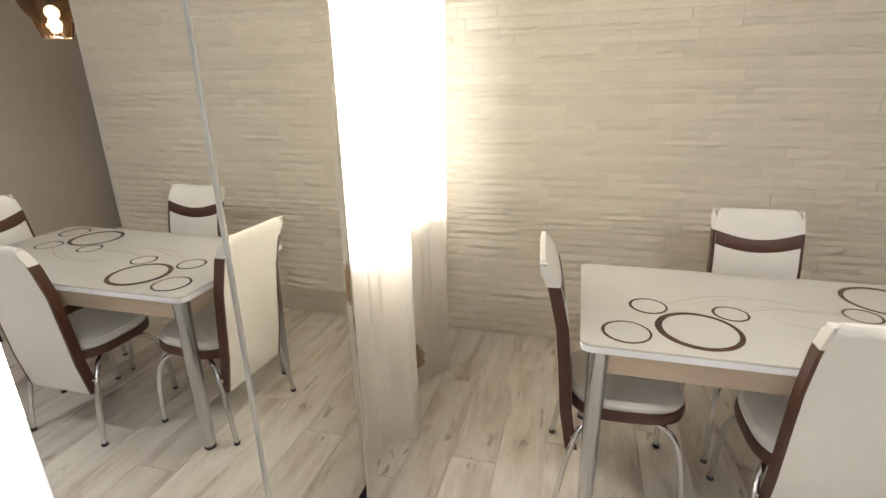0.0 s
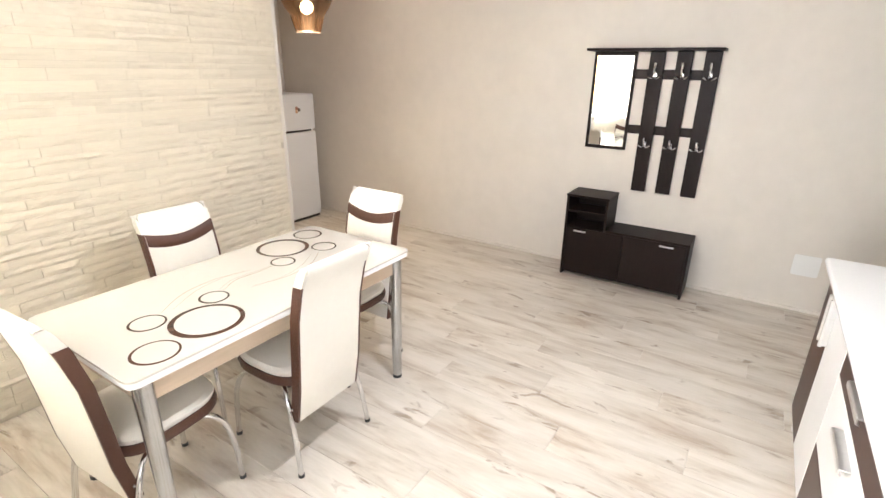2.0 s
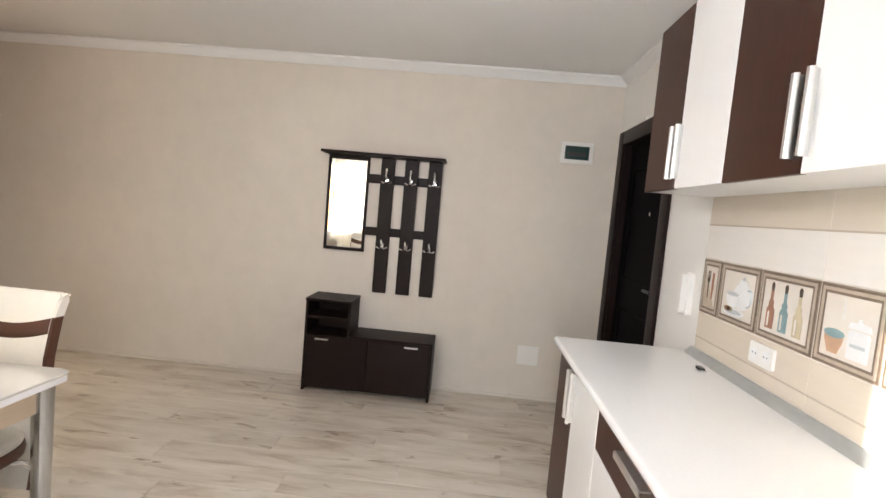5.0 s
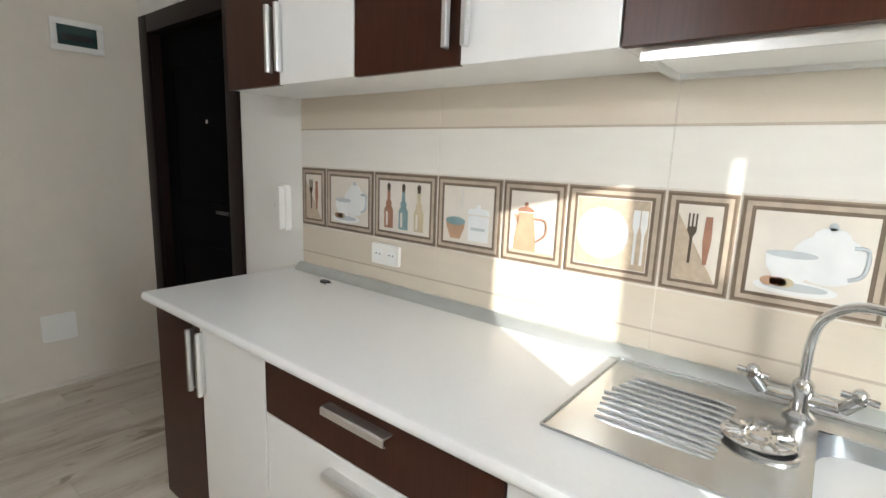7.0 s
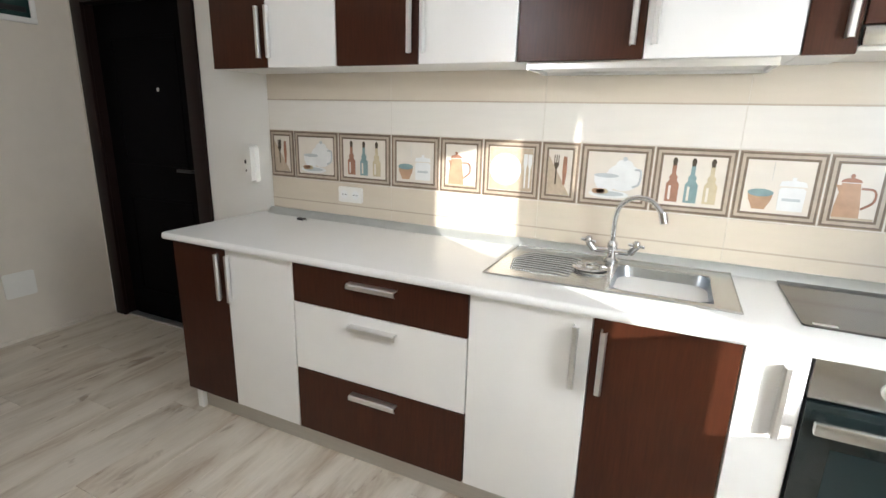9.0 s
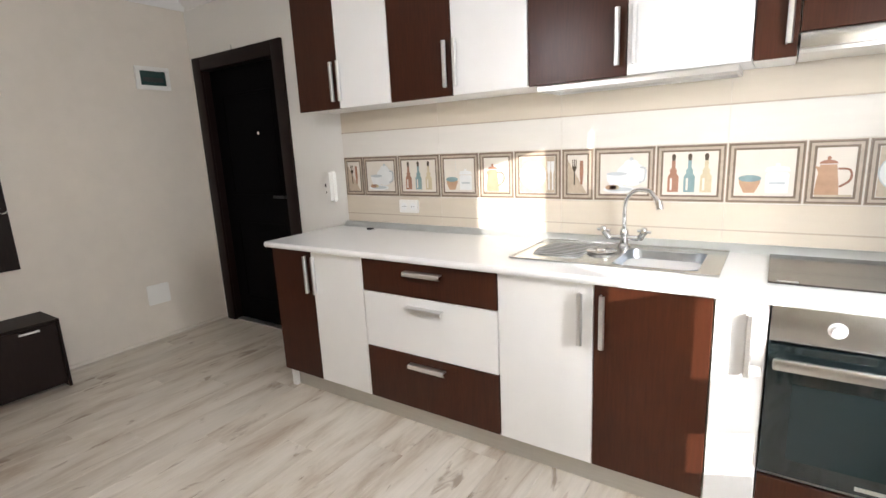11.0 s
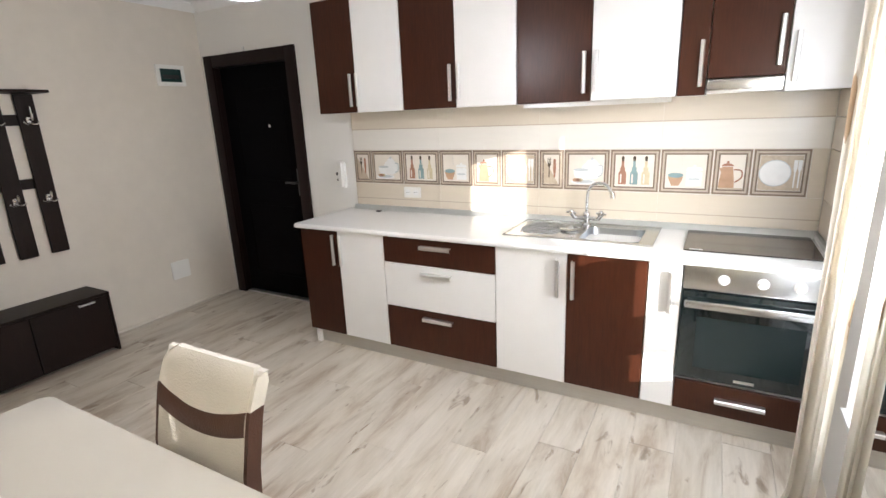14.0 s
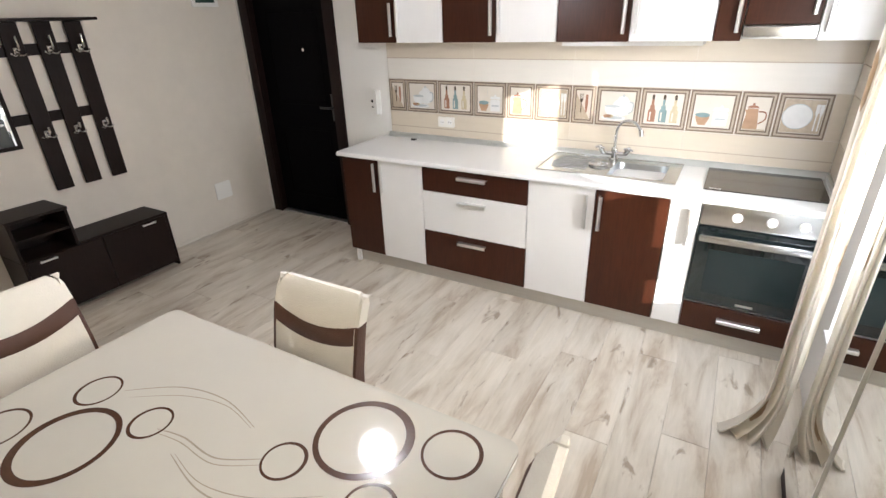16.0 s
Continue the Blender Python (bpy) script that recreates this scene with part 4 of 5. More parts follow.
for flip in (1, -1):
    for dx, dy, r, w in ((-0.336, -0.191, 0.130, 0.019), (-0.558, -0.251, 0.077, 0.009), (-0.470, -0.036, 0.064, 0.008), (-0.208, -0.040, 0.058, 0.008)):
        ring_uneven(TCX + flip * dx, TCY + flip * dy, r, w, 0.6 if flip > 0 else 3.7)
for pts, wd in ((((-0.16, -0.02), (-0.05, 0.035), (0.08, 0.03), (0.17, 0.045)), 0.0024), (((-0.17, -0.005), (-0.06, 0.05), (0.07, 0.045), (0.16, 0.055)), 0.0016),
                (((-0.40, 0.0), (-0.26, 0.09), (-0.10, 0.115), (0.06, 0.08)), 0.0022), (((-0.36, -0.01), (-0.22, 0.07), (-0.08, 0.10), (0.05, 0.075)), 0.0014),
                (((0.40, 0.0), (0.26, -0.09), (0.10, -0.115), (-0.06, -0.08)), 0.0022), (((0.36, 0.01), (0.22, -0.07), (0.08, -0.10), (-0.05, -0.075)), 0.0014)):
    path = smooth_path([(TCX + x, TCY + y, TZ + 0.0005) for x, y in pts], 8)
    bm = B()
    n = len(path)
    lv, rv = [], []
    for i, p in enumerate(path):
        d = (path[min(i + 1, n - 1)] - path[max(i - 1, 0)]).normalized()
        s_ = Vector((-d.y, d.x, 0)) * wd * (0.35 + 0.65 * math.sin(math.pi * (i + 0.5) / n))
        lv.append(bm.verts.new(p + s_))
        rv.append(bm.verts.new(p - s_))
    for i in range(n - 1):
        bm.faces.new((lv[i], lv[i + 1], rv[i + 1], rv[i]))
    part("printed_line", bm, M_VINE, tb)


# ---------------- dining chairs ----------------
def back_y(z):
    """The line of the back, seen from the side."""
    zs, ys = (0.24, 0.40, 0.56, 0.72, 0.86, 0.96), (-0.150, -0.178, -0.192, -0.208, -0.240, -0.285)
    return float(np.interp(z, zs, ys))


def slab(x0, x1, zs, y_front, y_back, round_top=False):
    """A curved upright slab between x0 and x1 through heights zs."""
    bm = B()
    rows = []
    for i, z in enumerate(zs):
        yc = back_y(z)
        t = 1.0
        if round_top and i >= len(zs) - 2:
            t = (0.75, 0.35)[i - len(zs) + 2]
        inset = 0.0 if not round_top else (0, 0.004, 0.018)[max(0, i - len(zs) + 3)]
        rows.append([bm.verts.new((x, yc + y * t, z)) for x, y in ((x0 + inset, y_back), (x1 - inset, y_back), (x1 - inset, y_front), (x0 + inset, y_front))])
    for p, q in zip(rows, rows[1:]):
        for k in range(4):
            bm.faces.new((p[k], p[(k + 1) % 4], q[(k + 1) % 4], q[k]))
    bm.faces.new(rows[0][::-1])
    bm.faces.new(rows[-1])
    return bm


def chair():
    c = thing("dining_chair", "cream leatherette dining chair with brown trim and chrome legs", "chair", "chairs round the table")
    zs = [0.24 + 0.04 * i for i in range(18)] + [0.945, 0.958]
    hw = 0.178
    bm = slab(-hw + 0.012, hw - 0.012, zs, 0.022, -0.022, True)
    part("backrest", bm, M_CREAM, c, "tall curved cream backrest")
    for sx in (-1, 1):
        a, b = sorted((sx * (hw - 0.0115), sx * hw))
        bm = slab(a, b, [0.24 + 0.04 * i for i in range(16)] + [0.865, 0.872], 0.021, -0.0215)
        part("side_trim", bm, M_BROWN, c, "brown leatherette side strip")
        a, b = sorted((sx * (hw - 0.0118), sx * (hw - 0.0005)))
        part("side_shoulder", slab(a, b, [0.8725, 0.90, 0.925, 0.943, 0.955], 0.0205, -0.021, True), M_CREAM, c)
    # sagging brown band across the front
    bm = B()
    rows = []
    n = 16
    for i in range(n + 1):
        u = -1 + 2 * i / n
        x = u * (hw - 0.0115)
        zc = 0.812 + 0.030 * u * u
        rows.append([bm.verts.new((x, back_y(z) + 0.0245 - off, z)) for z, off in ((zc - 0.030, 0.004), (zc - 0.024, 0), (zc, -0.001), (zc + 0.024, 0), (zc + 0.030, 0.004))])
    for p, q in zip(rows, rows[1:]):
        for k in range(4):
            bm.faces.new((p[k], q[k], q[k + 1], p[k + 1]))
    part("front_band", bm, M_BROWN, c, "curved brown band across the back")
    # seat cushion with brown rim
    def seat_outline(g):
        pts = []
        for k in range(40):
            a = 2 * math.pi * k / 40
            x, y = math.copysign(abs(math.cos(a)) ** 0.62, math.cos(a)), math.copysign(abs(math.sin(a)) ** 0.62, math.sin(a))
            pts.append((x * (0.195 + g), 0.035 + y * (0.20 + g)))
        return pts
    bm = B()
    lay = [(-0.004, 0.435), (0.0, 0.445), (0.0, 0.455), (-0.012, 0.470), (-0.05, 0.480), (-0.12, 0.484)]
    rr = [[bm.verts.new((x, y, z)) for x, y in seat_outline(g)] for g, z in lay]
    for p, q in zip(rr, rr[1:]):
        for k in range(40):
            bm.faces.new((p[k], p[(k + 1) % 40], q[(k + 1) % 40], q[k]))
    bm.faces.new(rr[-1])
    bm.faces.new(rr[0][::-1])
    part("seat", bm, M_CREAM, c, "padded cream seat cushion")
    bm = B()
    rr = [[bm.verts.new((x, y, z)) for x, y in seat_outline(g)] for g, z in ((-0.02, 0.39), (0.003, 0.395), (0.006, 0.415), (0.003, 0.436), (-0.004, 0.4345))]
    for p, q in zip(rr, rr[1:]):
        for k in range(40):
            bm.faces.new((p[k], p[(k + 1) % 40], q[(k + 1) % 40], q[k]))
    bm.faces.new(rr[0][::-1])
    bm.faces.new(rr[-1])
    part("seat_rim", bm, M_BROWN, c, "brown leatherette seat edge")
    for sx in (-1, 1):
        front_leg = [(sx * 0.10, 0.02, 0.380), (sx * 0.14, 0.12, 0.372), (sx * 0.17, 0.19, 0.33), (sx * 0.185, 0.225, 0.22), (sx * 0.19, 0.24, 0.012)]
        rear_leg = [(sx * 0.10, 0.02, 0.380), (sx * 0.15, -0.07, 0.372), (sx * 0.185, -0.13, 0.33), (sx * 0.20, -0.17, 0.20), (sx * 0.21, -0.20, 0.012)]
        for lp in (front_leg, rear_leg):
            leg = part("leg", tube(B(), smooth_path(lp, 6), 0.0115, 12), M_CHROME, c, "curved chrome tube leg")
            part("foot_cap", cyl(B(), (lp[-1][0], lp[-1][1], 0), (lp[-1][0], lp[-1][1], 0.014), 0.0135), M_BLACK, leg)
        br = B()
        tube(br, [(sx * 0.188, -0.145, 0.30), (sx * 0.180, -0.155, 0.30)], 0.008, 8)
        part("bracket", br, M_CHROME, c)
    st = B()
    tube(st, smooth_path([(-0.16, 0.16, 0.352), (0, 0.19, 0.368), (0.16, 0.16, 0.352)], 6), 0.009, 10)
    part("stretcher", st, M_CHROME, c)
    return c


ch = chair()
ch.matrix_basis = pose(1.645, 2.515, 0)
copy_thing(ch, pose(1.64, 3.09, 0, rz=180))
copy_thing(ch, pose(2.25, 2.775, 0, rz=90))
copy_thing(ch, pose(1.045, 2.69, 0, rz=-90 + 4))

# ---------------- coat rack and shoe cabinet ----------------
rk = thing("coat_rack", "dark wenge wall coat rack with mirror and six hooks", "coat rack")
part("top_shelf", box(B(), EX - 0.20, 1.275, 1.765, EX - 0.001, 2.195, 1.783, 0.003), M_WENGE_DARK, rk)
mb = B()
for a in ((1.862, 1.035, 2.182, 1.060), (1.862, 1.735, 2.182, 1.764), (1.862, 1.060, 1.884, 1.735), (2.160, 1.060, 2.182, 1.735)):
    box(mb, EX - 0.020, a[0], a[1], EX, a[2], a[3], 0.002, 1)
part("mirror_frame", mb, M_WENGE_DARK, rk)
part("mirror", box(B(), EX - 0.012, 1.884, 1.060, EX - 0.004, 2.160, 1.735), M_MIRROR, rk, "clear rectangular mirror")
for y0 in (1.30, 1.482, 1.665):
    part("plank", box(B(), EX - 0.036, y0, 0.73, EX - 0.018, y0 + 0.105, 1.764, 0.003, 1), M_WENGE_DARK, rk)
    for z in (1.60, 1.10):
        hk = B()
        yc = y0 + 0.052
        box(hk, EX - 0.042, yc - 0.014, z - 0.02, EX - 0.036, yc + 0.014, z + 0.025, 0.003, 1)
        tube(hk, smooth_path([(EX - 0.042, yc, z + 0.01), (EX - 0.075, yc, z + 0.005), (EX - 0.088, yc, z + 0.035), (EX - 0.085, yc, z + (0.085 if z > 1.3 else 0.045))], 5), 0.007, 8)
        for sy in (-1, 1):
            tube(hk, smooth_path([(EX - 0.042, yc, z - 0.012), (EX - 0.06, yc + sy * 0.02, z - 0.022), (EX - 0.07, yc + sy * 0.042, z - 0.008)], 5), 0.006, 8)
        part("hook", hk, M_CHROME, rk, "chrome triple coat hook")
for z0, z1 in ((1.572, 1.640), (1.17, 1.235)):
    part("rail", box(B(), EX - 0.0175, 1.302, z0, EX, 1.8615, z1, 0.002, 1), M_WENGE_DARK, rk)

sh = thing("shoe_cabinet", "dark wenge low shoe cabinet with open shelf tower", "cabinet")
XF = 4.205
bm = B()
box(bm, XF + 0.02, 1.25, 0.03, EX - 0.004, 2.19, 0.42)
part("body", bm, M_WENGE_DARK, sh)
part("top", box(B(), XF - 0.004, 1.244, 0.42, EX - 0.004, 1.858, 0.438, 0.002, 1), M_WENGE_DARK, sh)
for y0 in (1.244, 2.178):
    part("side_panel", box(B(), XF, y0, 0, EX - 0.004, y0 + 0.018, 0.419, 0.002, 1), M_WENGE_DARK, sh)
for y0, y1, hy in ((1.264, 1.718, 1.40), (1.722, 2.176, 2.06)):
    d = part("flap", box(B(), XF, y0, 0.03, XF + 0.018, y1, 0.417, 0.002, 1), M_WENGE_DARK, sh)
    hb = B()
    box(hb, XF - 0.022, hy - 0.05, 0.392, XF - 0.014, hy + 0.05, 0.404, 0.002, 1)
    for q in (-0.04, 0.04):
        box(hb, XF - 0.014, hy + q - 0.005, 0.394, XF, hy + q + 0.005, 0.402)
    part("handle", hb, M_ALU, d, "short pale metal handle")
for a in ((1.862, 0.4205, 1.880, 0.672), (2.178, 0.4205, 2.196, 0.672)):
    part("tower_side", box(B(), XF, a[0], a[1], EX - 0.004, a[2], a[3], 0.002, 1), M_WENGE_DARK, sh)
part("tower_top", box(B(), XF - 0.004, 1.858, 0.673, EX - 0.004, 2.2, 0.691, 0.002, 1), M_WENGE_DARK, sh)
part("tower_shelf", box(B(), XF + 0.01, 1.881, 0.545, EX - 0.02, 2.177, 0.561), M_WENGE_DARK, sh)
part("tower_back", box(B(), EX - 0.018, 1.881, 0.4205, EX - 0.006, 2.177, 0.672), M_WENGE_DARK, sh)

# ---------------- fridge ----------------
fr = thing("fridge_freezer", "white two-door fridge with small dark magnet", "fridge")
FX0, FX1, FY = 3.72, 4.275, 5.10
part("body", box(B(), FX0, FY + 0.045, 0.03, FX1, FY + 0.6, 1.35, 0.01), M_FRIDGE, fr)
part("kick_plate", box(B(), FX0 + 0.01, FY + 0.02, 0.0, FX1 - 0.01, FY + 0.58, 0.0295), M_BLACK, fr)
d = part("fridge_door", box(B(), FX0, FY, 0.032, FX1, FY + 0.042, 0.965, 0.012, 3), M_FRIDGE, fr)
d2 = part("freezer_door", box(B(), FX0, FY, 0.985, FX1, FY + 0.042, 1.352, 0.012, 3), M_FRIDGE, fr)
part("grip", box(B(), FX0 + 0.02, FY + 0.004, 0.966, FX1 - 0.06, FY + 0.04, 0.984), M_BLACK, fr, "dark recessed grip line")
mg = thing("fridge_magnet", "small dark fruit-shaped fridge magnet", "magnet")
for k, (dx, dz, r) in enumerate(((0, 0, 0.018), (0.03, -0.018, 0.016), (-0.004, -0.034, 0.015))):
    part("bead", cyl(B(), (4.03 + dx, FY - 0.006, 1.21 + dz), (4.03 + dx, FY, 1.21 + dz), r, r + 0.002, 14), (M_PR_RED, M_PR_DARK, M_PR_ORANGE)[k], mg)

# ---------------- lamps ----------------
PX, PY, PZ = 3.38, 4.15, 1.885
pd = thing("pendant_lamp", "smoked bronze glass pendant lamp with lit bulb", "pendant lamp")
bm = B()
K, KZ = 0.82, 0.86
prof = [(0.11 * K, 0), (0.125 * K, 0.06), (0.15 * K, 0.12), (0.21 * K, 0.20), (0.245 * K, 0.27), (0.235 * K, 0.31), (0.17 * K, 0.345), (0.08 * K, 0.375), (0.03, 0.385)]
n = 32
rings = [[bm.verts.new((PX + r * math.cos(2 * math.pi * i / n), PY + r * math.sin(2 * math.pi * i / n), PZ + z * KZ)) for i in range(n)] for r, z in prof]
for p, q in zip(rings, rings[1:]):
    for i in range(n):
        bm.faces.new((p[i], p[(i + 1) % n], q[(i + 1) % n], q[i]))
M_SHADEGLASS = mat("smoked_shade_glass", (0.085, 0.06, 0.04), 0.2, stain=0.2)
sn = M_SHADEGLASS.node_tree
clear, blend = sn.nodes.new("ShaderNodeBsdfTransparent"), sn.nodes.new("ShaderNodeMixShader")
clear.inputs[0].default_value, blend.inputs[0].default_value = (0.34, 0.25, 0.17, 1), 0.33
sn.links.new(sn.nodes["Principled BSDF"].outputs[0], blend.inputs[1])
sn.links.new(clear.outputs[0], blend.inputs[2])
sn.links.new(blend.outputs[0], sn.nodes["Material Output"].inputs[0])
part("shade", bm, M_SHADEGLASS, pd, "smoked brown urn-shaped glass shade")
for i in range(24):
    a = 2 * math.pi * i / 24
    part("rod", cyl(B(), (PX + 0.092 * math.cos(a), PY + 0.092 * math.sin(a), PZ - 0.01), (PX + 0.124 * math.cos(a), PY + 0.124 * math.sin(a), PZ + 0.102), 0.004, n=6), M_SHADE, pd)
part("cord", cyl(B(), (PX, PY, PZ + 0.325), (PX, PY, 2.32), 0.004, n=8), M_BLACK, pd)
bm = B()
lathe(bm, [(0.07, 2.31), (0.085, 2.33), (0.06, 2.36), (0.012, 2.375), (0.012, CZ)], (PX, PY))
part("canopy", bm, M_ALU, pd)
bm = B()
bmesh.ops.create_uvsphere(bm, u_segments=16, v_segments=10, radius=0.05, matrix=Matrix.Translation((PX, PY, PZ + 0.17)))
part("bulb", bm, M_BULB, pd, "glowing warm bulb")
part("lamp_holder", cyl(B(), (PX, PY, PZ + 0.22), (PX, PY, PZ + 0.335), 0.022), M_BLACK, pd)

CX, CY, CB = 1.94, 1.74, 1.92
cl = thing("crystal_lamp", "small hanging crystal-rod lamp with lit core", "pendant lamp")
bm = B()
lathe(bm, [(0.05, CZ - 0.03), (0.06, CZ - 0.02), (0.06, CZ)], (CX, CY))
part("canopy", bm, M_CHROME, cl)
part("stem", cyl(B(), (CX, CY, CB + 0.15), (CX, CY, CZ - 0.025), 0.006, n=10), M_CHROME, cl)
for zz, rr in ((CB + 0.152, 0.096), (CB + 0.01, 0.083)):
    part("ring", tube(B(), [(CX + rr * math.cos(a), CY + rr * math.sin(a), zz) for a in [k * math.pi / 16 for k in range(33)]], 0.004, 8), M_CHROME, cl)
part("crown", cyl(B(), (CX, CY, CB + 0.148), (CX, CY, CB + 0.156), 0.094), M_CHROME, cl)
for i in range(30):
    a = 2 * math.pi * i / 30
    part("crystal_rod", cyl(B(), (CX + 0.083 * math.cos(a), CY + 0.083 * math.sin(a), CB), (CX + 0.096 * math.cos(a), CY + 0.096 * math.sin(a), CB + 0.15), 0.0045, n=6), M_CRYSTAL, cl)
bm = B()
lathe(bm, [(0.045, CB + 0.03), (0.05, CB + 0.035), (0.05, CB + 0.12), (0.04, CB + 0.147)], (CX, CY))
part("diffuser", bm, M_CRYSTAL_GLOW, cl, "bright white lit core")
pt = bpy.data.lights.new("pendant_bulb", "POINT")
pt.energy, pt.color, pt.shadow_soft_size = 6.4, (1.0, 0.78, 0.55), 0.05
new("pendant_bulb", pt).location = (PX, PY, PZ + 0.08)

pt2 = bpy.data.lights.new("crystal_lamp_core", "POINT")
pt2.energy, pt2.color, pt2.shadow_soft_size = 12, (0.99, 0.94, 0.98), 0.08
new("crystal_lamp_core", pt2).location = (CX, CY, CB - 0.02)

# ---------------- mirrored cabinet and curtains ----------------
MX, MY0, MY1, MYS = 0.17, 1.36, 2.34, 1.79
mc = thing("mirrored_cabinet", "tall shallow cabinet with mirrored doors and dark plinth", "cabinet")
part("body", box(B(), WX + 0.001, MY0 + 0.002, 0.075, MX - 0.012, MY1 - 0.002, 2.38), M_WHITE_LAM, mc)
part("plinth", box(B(), WX + 0.001, MY0 + 0.004, 0.0, MX - 0.006, MY1 - 0.004, 0.0745, 0.002, 1), M_WENGE_DARK, mc, "dark brown plinth board")
for y0, y1 in ((MY0, MYS - 0.003), (MYS + 0.003, MY1)):
    part("mirror_door", box(B(), MX - 0.0115, y0 + 0.001, 0.078, MX, y1 - 0.001, 2.38), M_MIRROR, mc, "full-height mirrored door")
part("centre_profile", box(B(), MX - 0.0115, MYS - 0.0028, 0.078, MX + 0.006, MYS + 0.0028, 2.38), M_ALU, mc, "thin grey meeting profile")


def drape(name, path_at, z1, label, n=72, rows=40):
    """A hanging cloth: path_at(u, z) gives the plan point at u in 0..1 and height z."""
    bm = B()
    uv = bm.loops.layers.uv.new("UVMap")
    grid = []
    for j in range(rows + 1):
        v = (j / rows) ** 1.6
        grid.append([bm.verts.new((*path_at(i / n, z1 * v), 0.004 + z1 * v + (0.008 * math.sin(i * 0.7) if j == 0 else 0) + 0.0)) for i in range(n + 1)])
    for j in range(rows):
        for i in range(n):
            f = bm.faces.new((grid[j][i], grid[j][i + 1], grid[j + 1][i + 1], grid[j + 1][i]))
            for lp, (a, b) in zip(f.loops, ((i, j), (i + 1, j), (i + 1, j + 1), (i, j + 1))):
                lp[uv].uv = (1.9 * a / n, grid[b][a].co.z)
    hem = [grid[0][i].co + Vector((0, 0, 0.004)) for i in range(0, n + 1, 2)]
    t = thing(name, label, "curtain", "curtains at the windows")
    part("cloth", bm, M_CURTAIN, t)
    hb = tube(B(), hem, 0.004, 6)
    part("hem", hb, M_CURTAIN, t)
    return t


def north_cloth(u, z):
    y = 2.31 + 1.06 * u
    flare = 1.0 + 0.3 * max(0.0, 0.6 - z)
    x = 0.15 + (0.065 * math.cos(2 * math.pi * (u - 0.40) / 0.52) + 0.022 * math.sin(11 * math.pi * u + 0.6) + 0.008 * math.sin(29 * math.pi * u + 2 * z)) * flare
    return x, y


def south_cloth(u, z):
    k = max(0.0, 0.30 - z) / 0.30
    y = 1.225 - 0.02 * max(0.0, 1.0 - z / 1.2) + (0.022 + 0.02 * k) * math.sin(7 * math.pi * u + 0.5) - 0.02 * k * u
    x = 0.186 + 0.078 * u + 0.006 * math.cos(11 * math.pi * u + 1.5 * z) + 0.13 * k * k * (0.10 + u)
    return x, y


drape("curtain", north_cloth, 2.36, "long pale curtain with peach flowers hanging by stone wall")
drape("curtain", south_cloth, 2.36, "gathered pale floral curtain hanging beside mirrored cabinet")
for y0, y1 in ((0.75, 1.36), (2.30, 3.66)):
    r_ = thing("curtain_rail", "white ceiling curtain rail above the window", "curtain rail")
    part("track", box(B(), 0.10, y0, 2.37, 0.30, y1, 2.40, 0.004, 1), M_PVC, r_)
    part("hanger", box(B(), 0.18, y0 + 0.1, 2.40, 0.22, y1 - 0.1, CZ), M_PVC, r_)

# ---------------- stone cladding and floor boards ----------------
rnd = random.Random(7)


def stone_mesh(k):
    """One split-faced stone strip of unit length and height with an uneven front."""
    bm = B()
    nx, nz = 4, 2
    g = {}
    for i in range(nx + 1):
        for j in range(nz + 1):
            edge = i in (0, nx) or j in (0, nz)
            g[i, j] = bm.verts.new((i / nx, (0.0 if edge else -rnd.uniform(0.2, 1.0)) - 0.25, j / nz))
    for i in range(nx):
        for j in range(nz):
            bm.faces.new((g[i, j], g[i + 1, j], g[i + 1, j + 1], g[i, j + 1]))
    b = {k_: bm.verts.new((k_[0], 1.0, k_[1])) for k_ in ((0, 0), (1, 0), (1, 1), (0, 1))}
    bm.faces.new([g[i, 0] for i in range(nx, -1, -1)] + [b[0, 0], b[1, 0]])
    bm.faces.new([g[i, nz] for i in range(nx + 1)] + [b[1, 1], b[0, 1]])
    bm.faces.new([g[0, j] for j in range(nz + 1)] + [b[0, 1], b[0, 0]])
    bm.faces.new([g[nx, j] for j in range(nz, -1, -1)] + [b[1, 0], b[1, 1]])
    return mesh_of("stone_strip", bm, M_STONE, False)


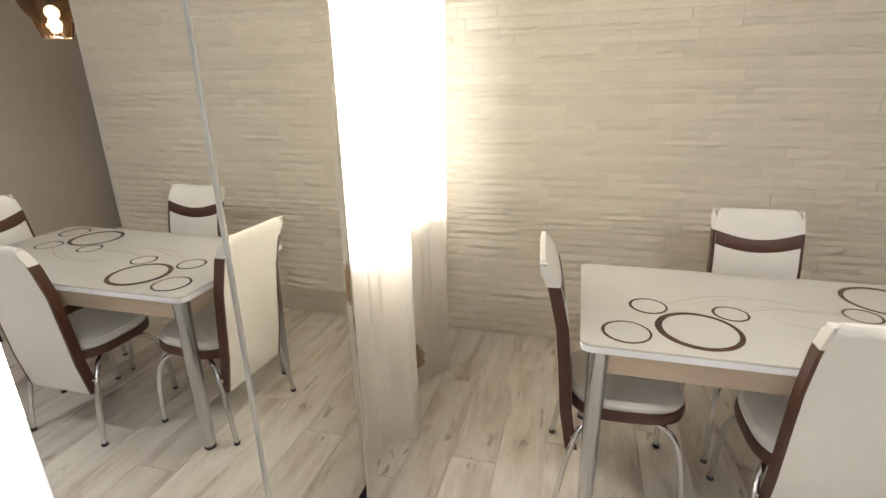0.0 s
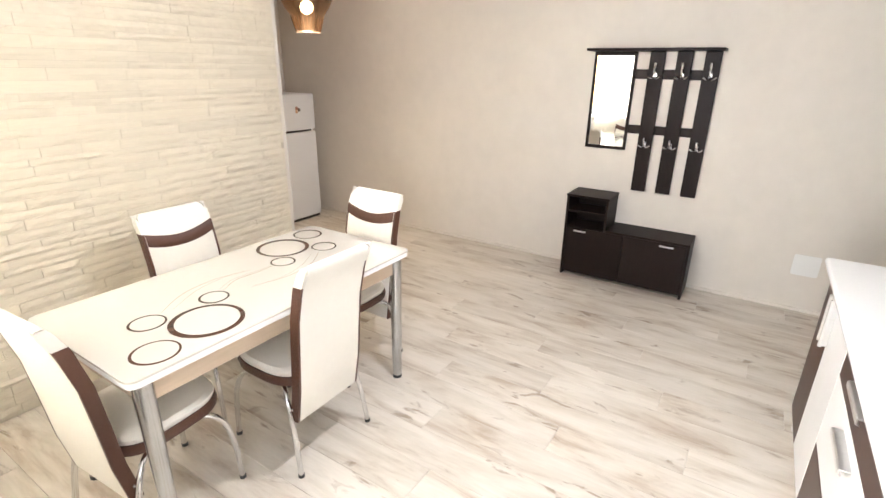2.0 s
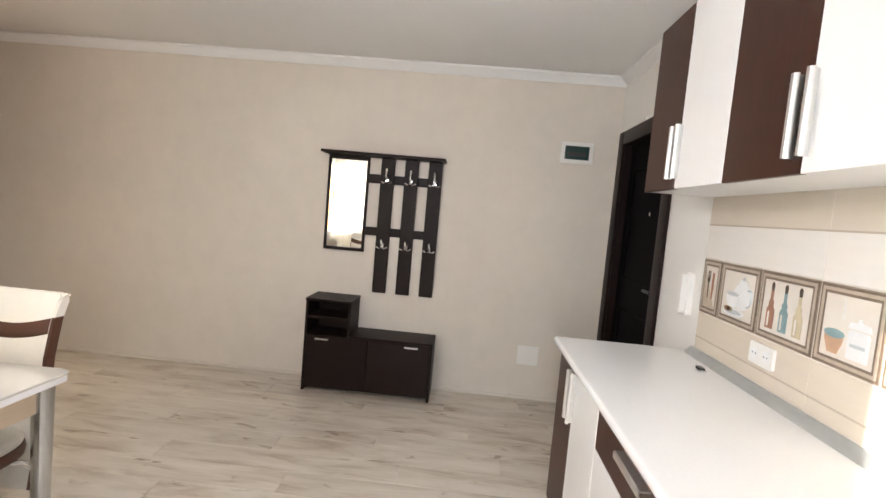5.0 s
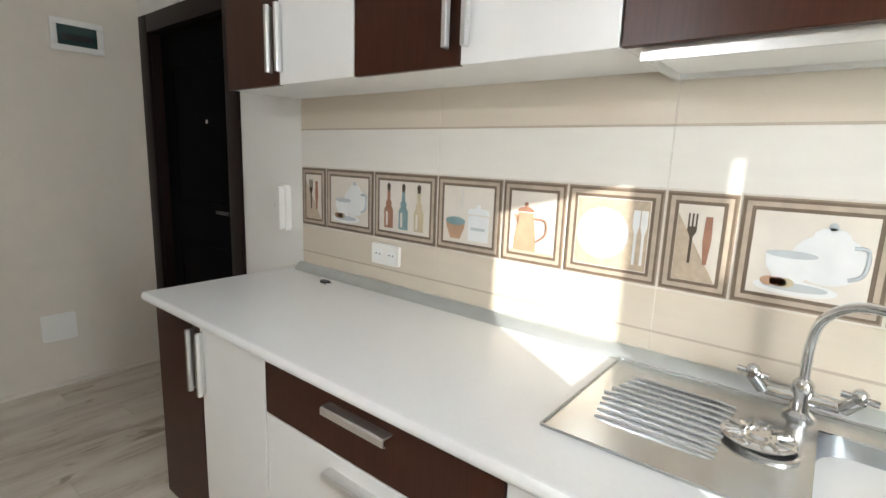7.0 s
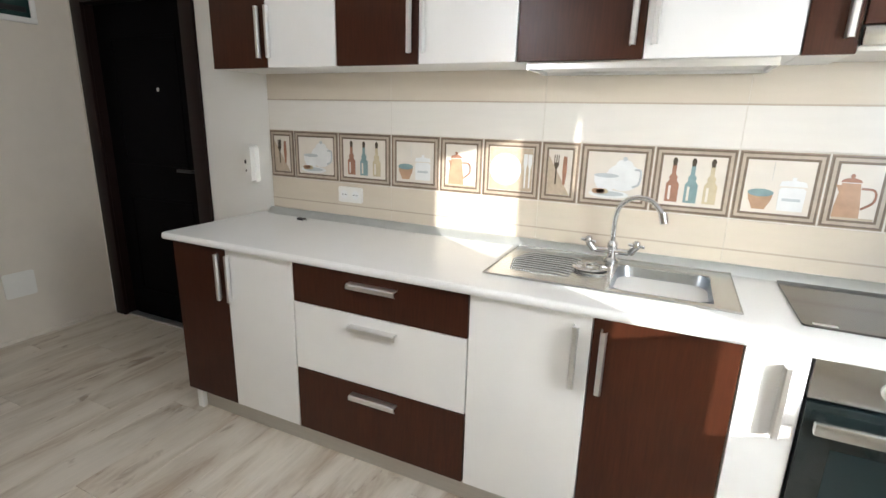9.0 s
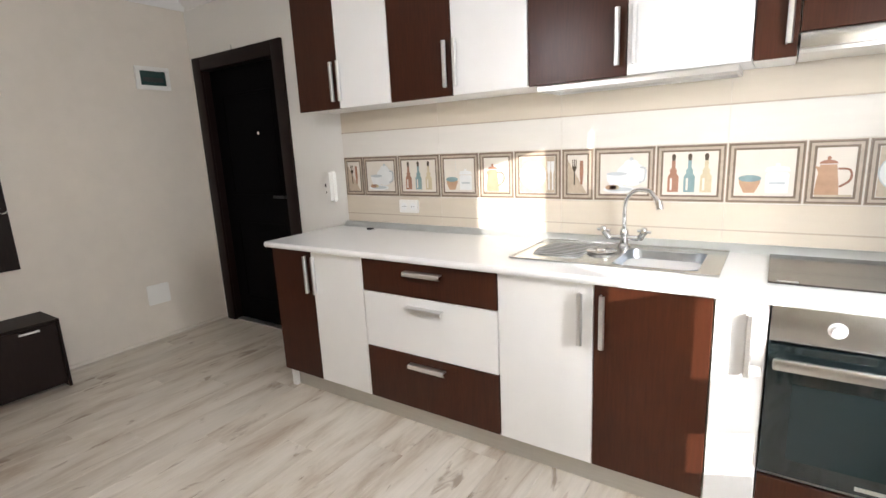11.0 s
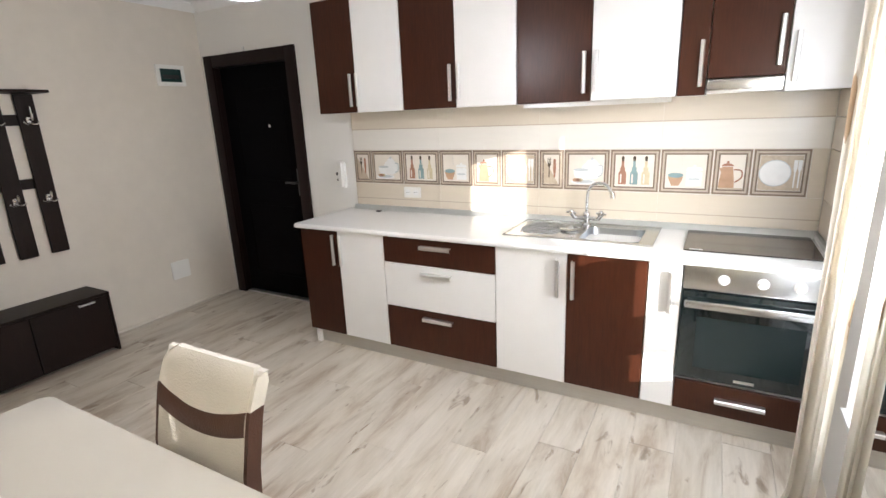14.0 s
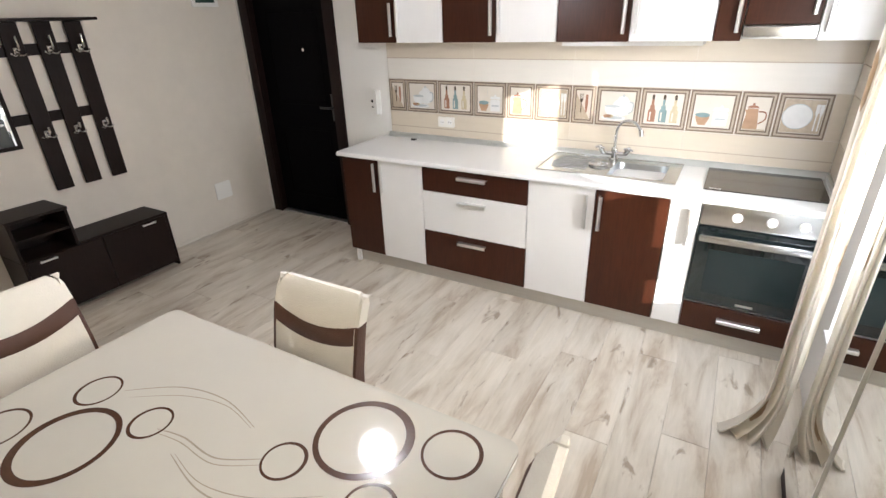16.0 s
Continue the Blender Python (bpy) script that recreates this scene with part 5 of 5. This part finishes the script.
STONES = [stone_mesh(k) for k in range(12)]
z, count = 0.0, 0
rest_v, rest_f = [], []
while z < CZ - 0.01:
    hgt = min(rnd.choice((0.032, 0.04, 0.05, 0.055)), CZ - z)
    x = WX - 0.02 - rnd.uniform(0, 0.2)
    while x < SX:
        ln = rnd.uniform(0.16, 0.46)
        xa, xb = max(x, WX - 0.02), min(x + ln, SX)
        x += ln
        if xb - xa < 0.03:
            continue
        me, dep = rnd.choice(STONES), rnd.uniform(0.006, 0.014)
        base = NY + 0.022
        if 0.25 < z < 1.75 and count < 300 and xb > 0.3:
            ob = new("stone", me)
            ob.parent = wall_north
            ob.location = (xa + 0.0008, base, z + 0.0008)
            ob.scale = (xb - xa - 0.0016, dep, hgt - 0.0016)
            count += 1
        else:
            o = len(rest_v)
            rest_v += [(xa + 0.0008 + v.co.x * (xb - xa - 0.0016), base + v.co.y * dep, z + 0.0008 + v.co.z * (hgt - 0.0016)) for v in me.vertices]
            rest_f += [[o + i for i in p.vertices] for p in me.polygons]
    z += hgt
me = bpy.data.meshes.new("stone_courses")
me.from_pydata(rest_v, [], rest_f)
me.materials.append(M_STONE)
rs = new("stone_courses", me)
rs.parent = wall_north
tagged(rs, kind="stuff")

PW, PL = 0.192, 1.285
PLANKS = {}
col, x = 0, WX - 0.02
while x < EX - 0.001:
    x1 = min(x + PW, EX)
    y = -0.12 - ((col * 0.43) % 1.0) * PL
    while y < RY:
        ya, yb = max(y, -0.12), min(y + PL, RY)
        if x1 <= SX or ya < NY + 0.02 or x1 > SX:
            if not (x1 <= SX + 0.03 and ya > NY + 0.03):
                if x1 <= SX + 0.03:
                    yb = min(yb, NY + 0.03)
                key_ = (round(x1 - x, 3), round(yb - ya, 3))
                if key_[1] > 0.02:
                    if key_ not in PLANKS:
                        w, l = key_
                        PLANKS[key_] = mesh_of("plank", box(B(), 0.0006, 0.0006, -0.010, w - 0.0006, l - 0.0006, 0.0, 0.0012, 1), M_FLOOR, False)
                    ob = new("plank", PLANKS[key_])
                    ob.parent = floor
                    ob.location = (x, ya, 0)
        y += PL
    x += PW
    col += 1

# each thing's origin to the middle of its base
bpy.context.view_layer.update()
for ob in list(scene.objects):
    if ob.type == "EMPTY" and ob.parent is None and ob.children and ob.matrix_basis.translation.length < 1e-6:
        pts = [c.matrix_world @ Vector(q) for c in ob.children_recursive if c.type == "MESH" for q in c.bound_box]
        lo = Vector([min(p[i] for p in pts) for i in range(3)])
        hi = Vector([max(p[i] for p in pts) for i in range(3)])
        base = Vector(((lo.x + hi.x) / 2, (lo.y + hi.y) / 2, lo.z))
        ob.location = base
        for c in ob.children:
            c.location -= base
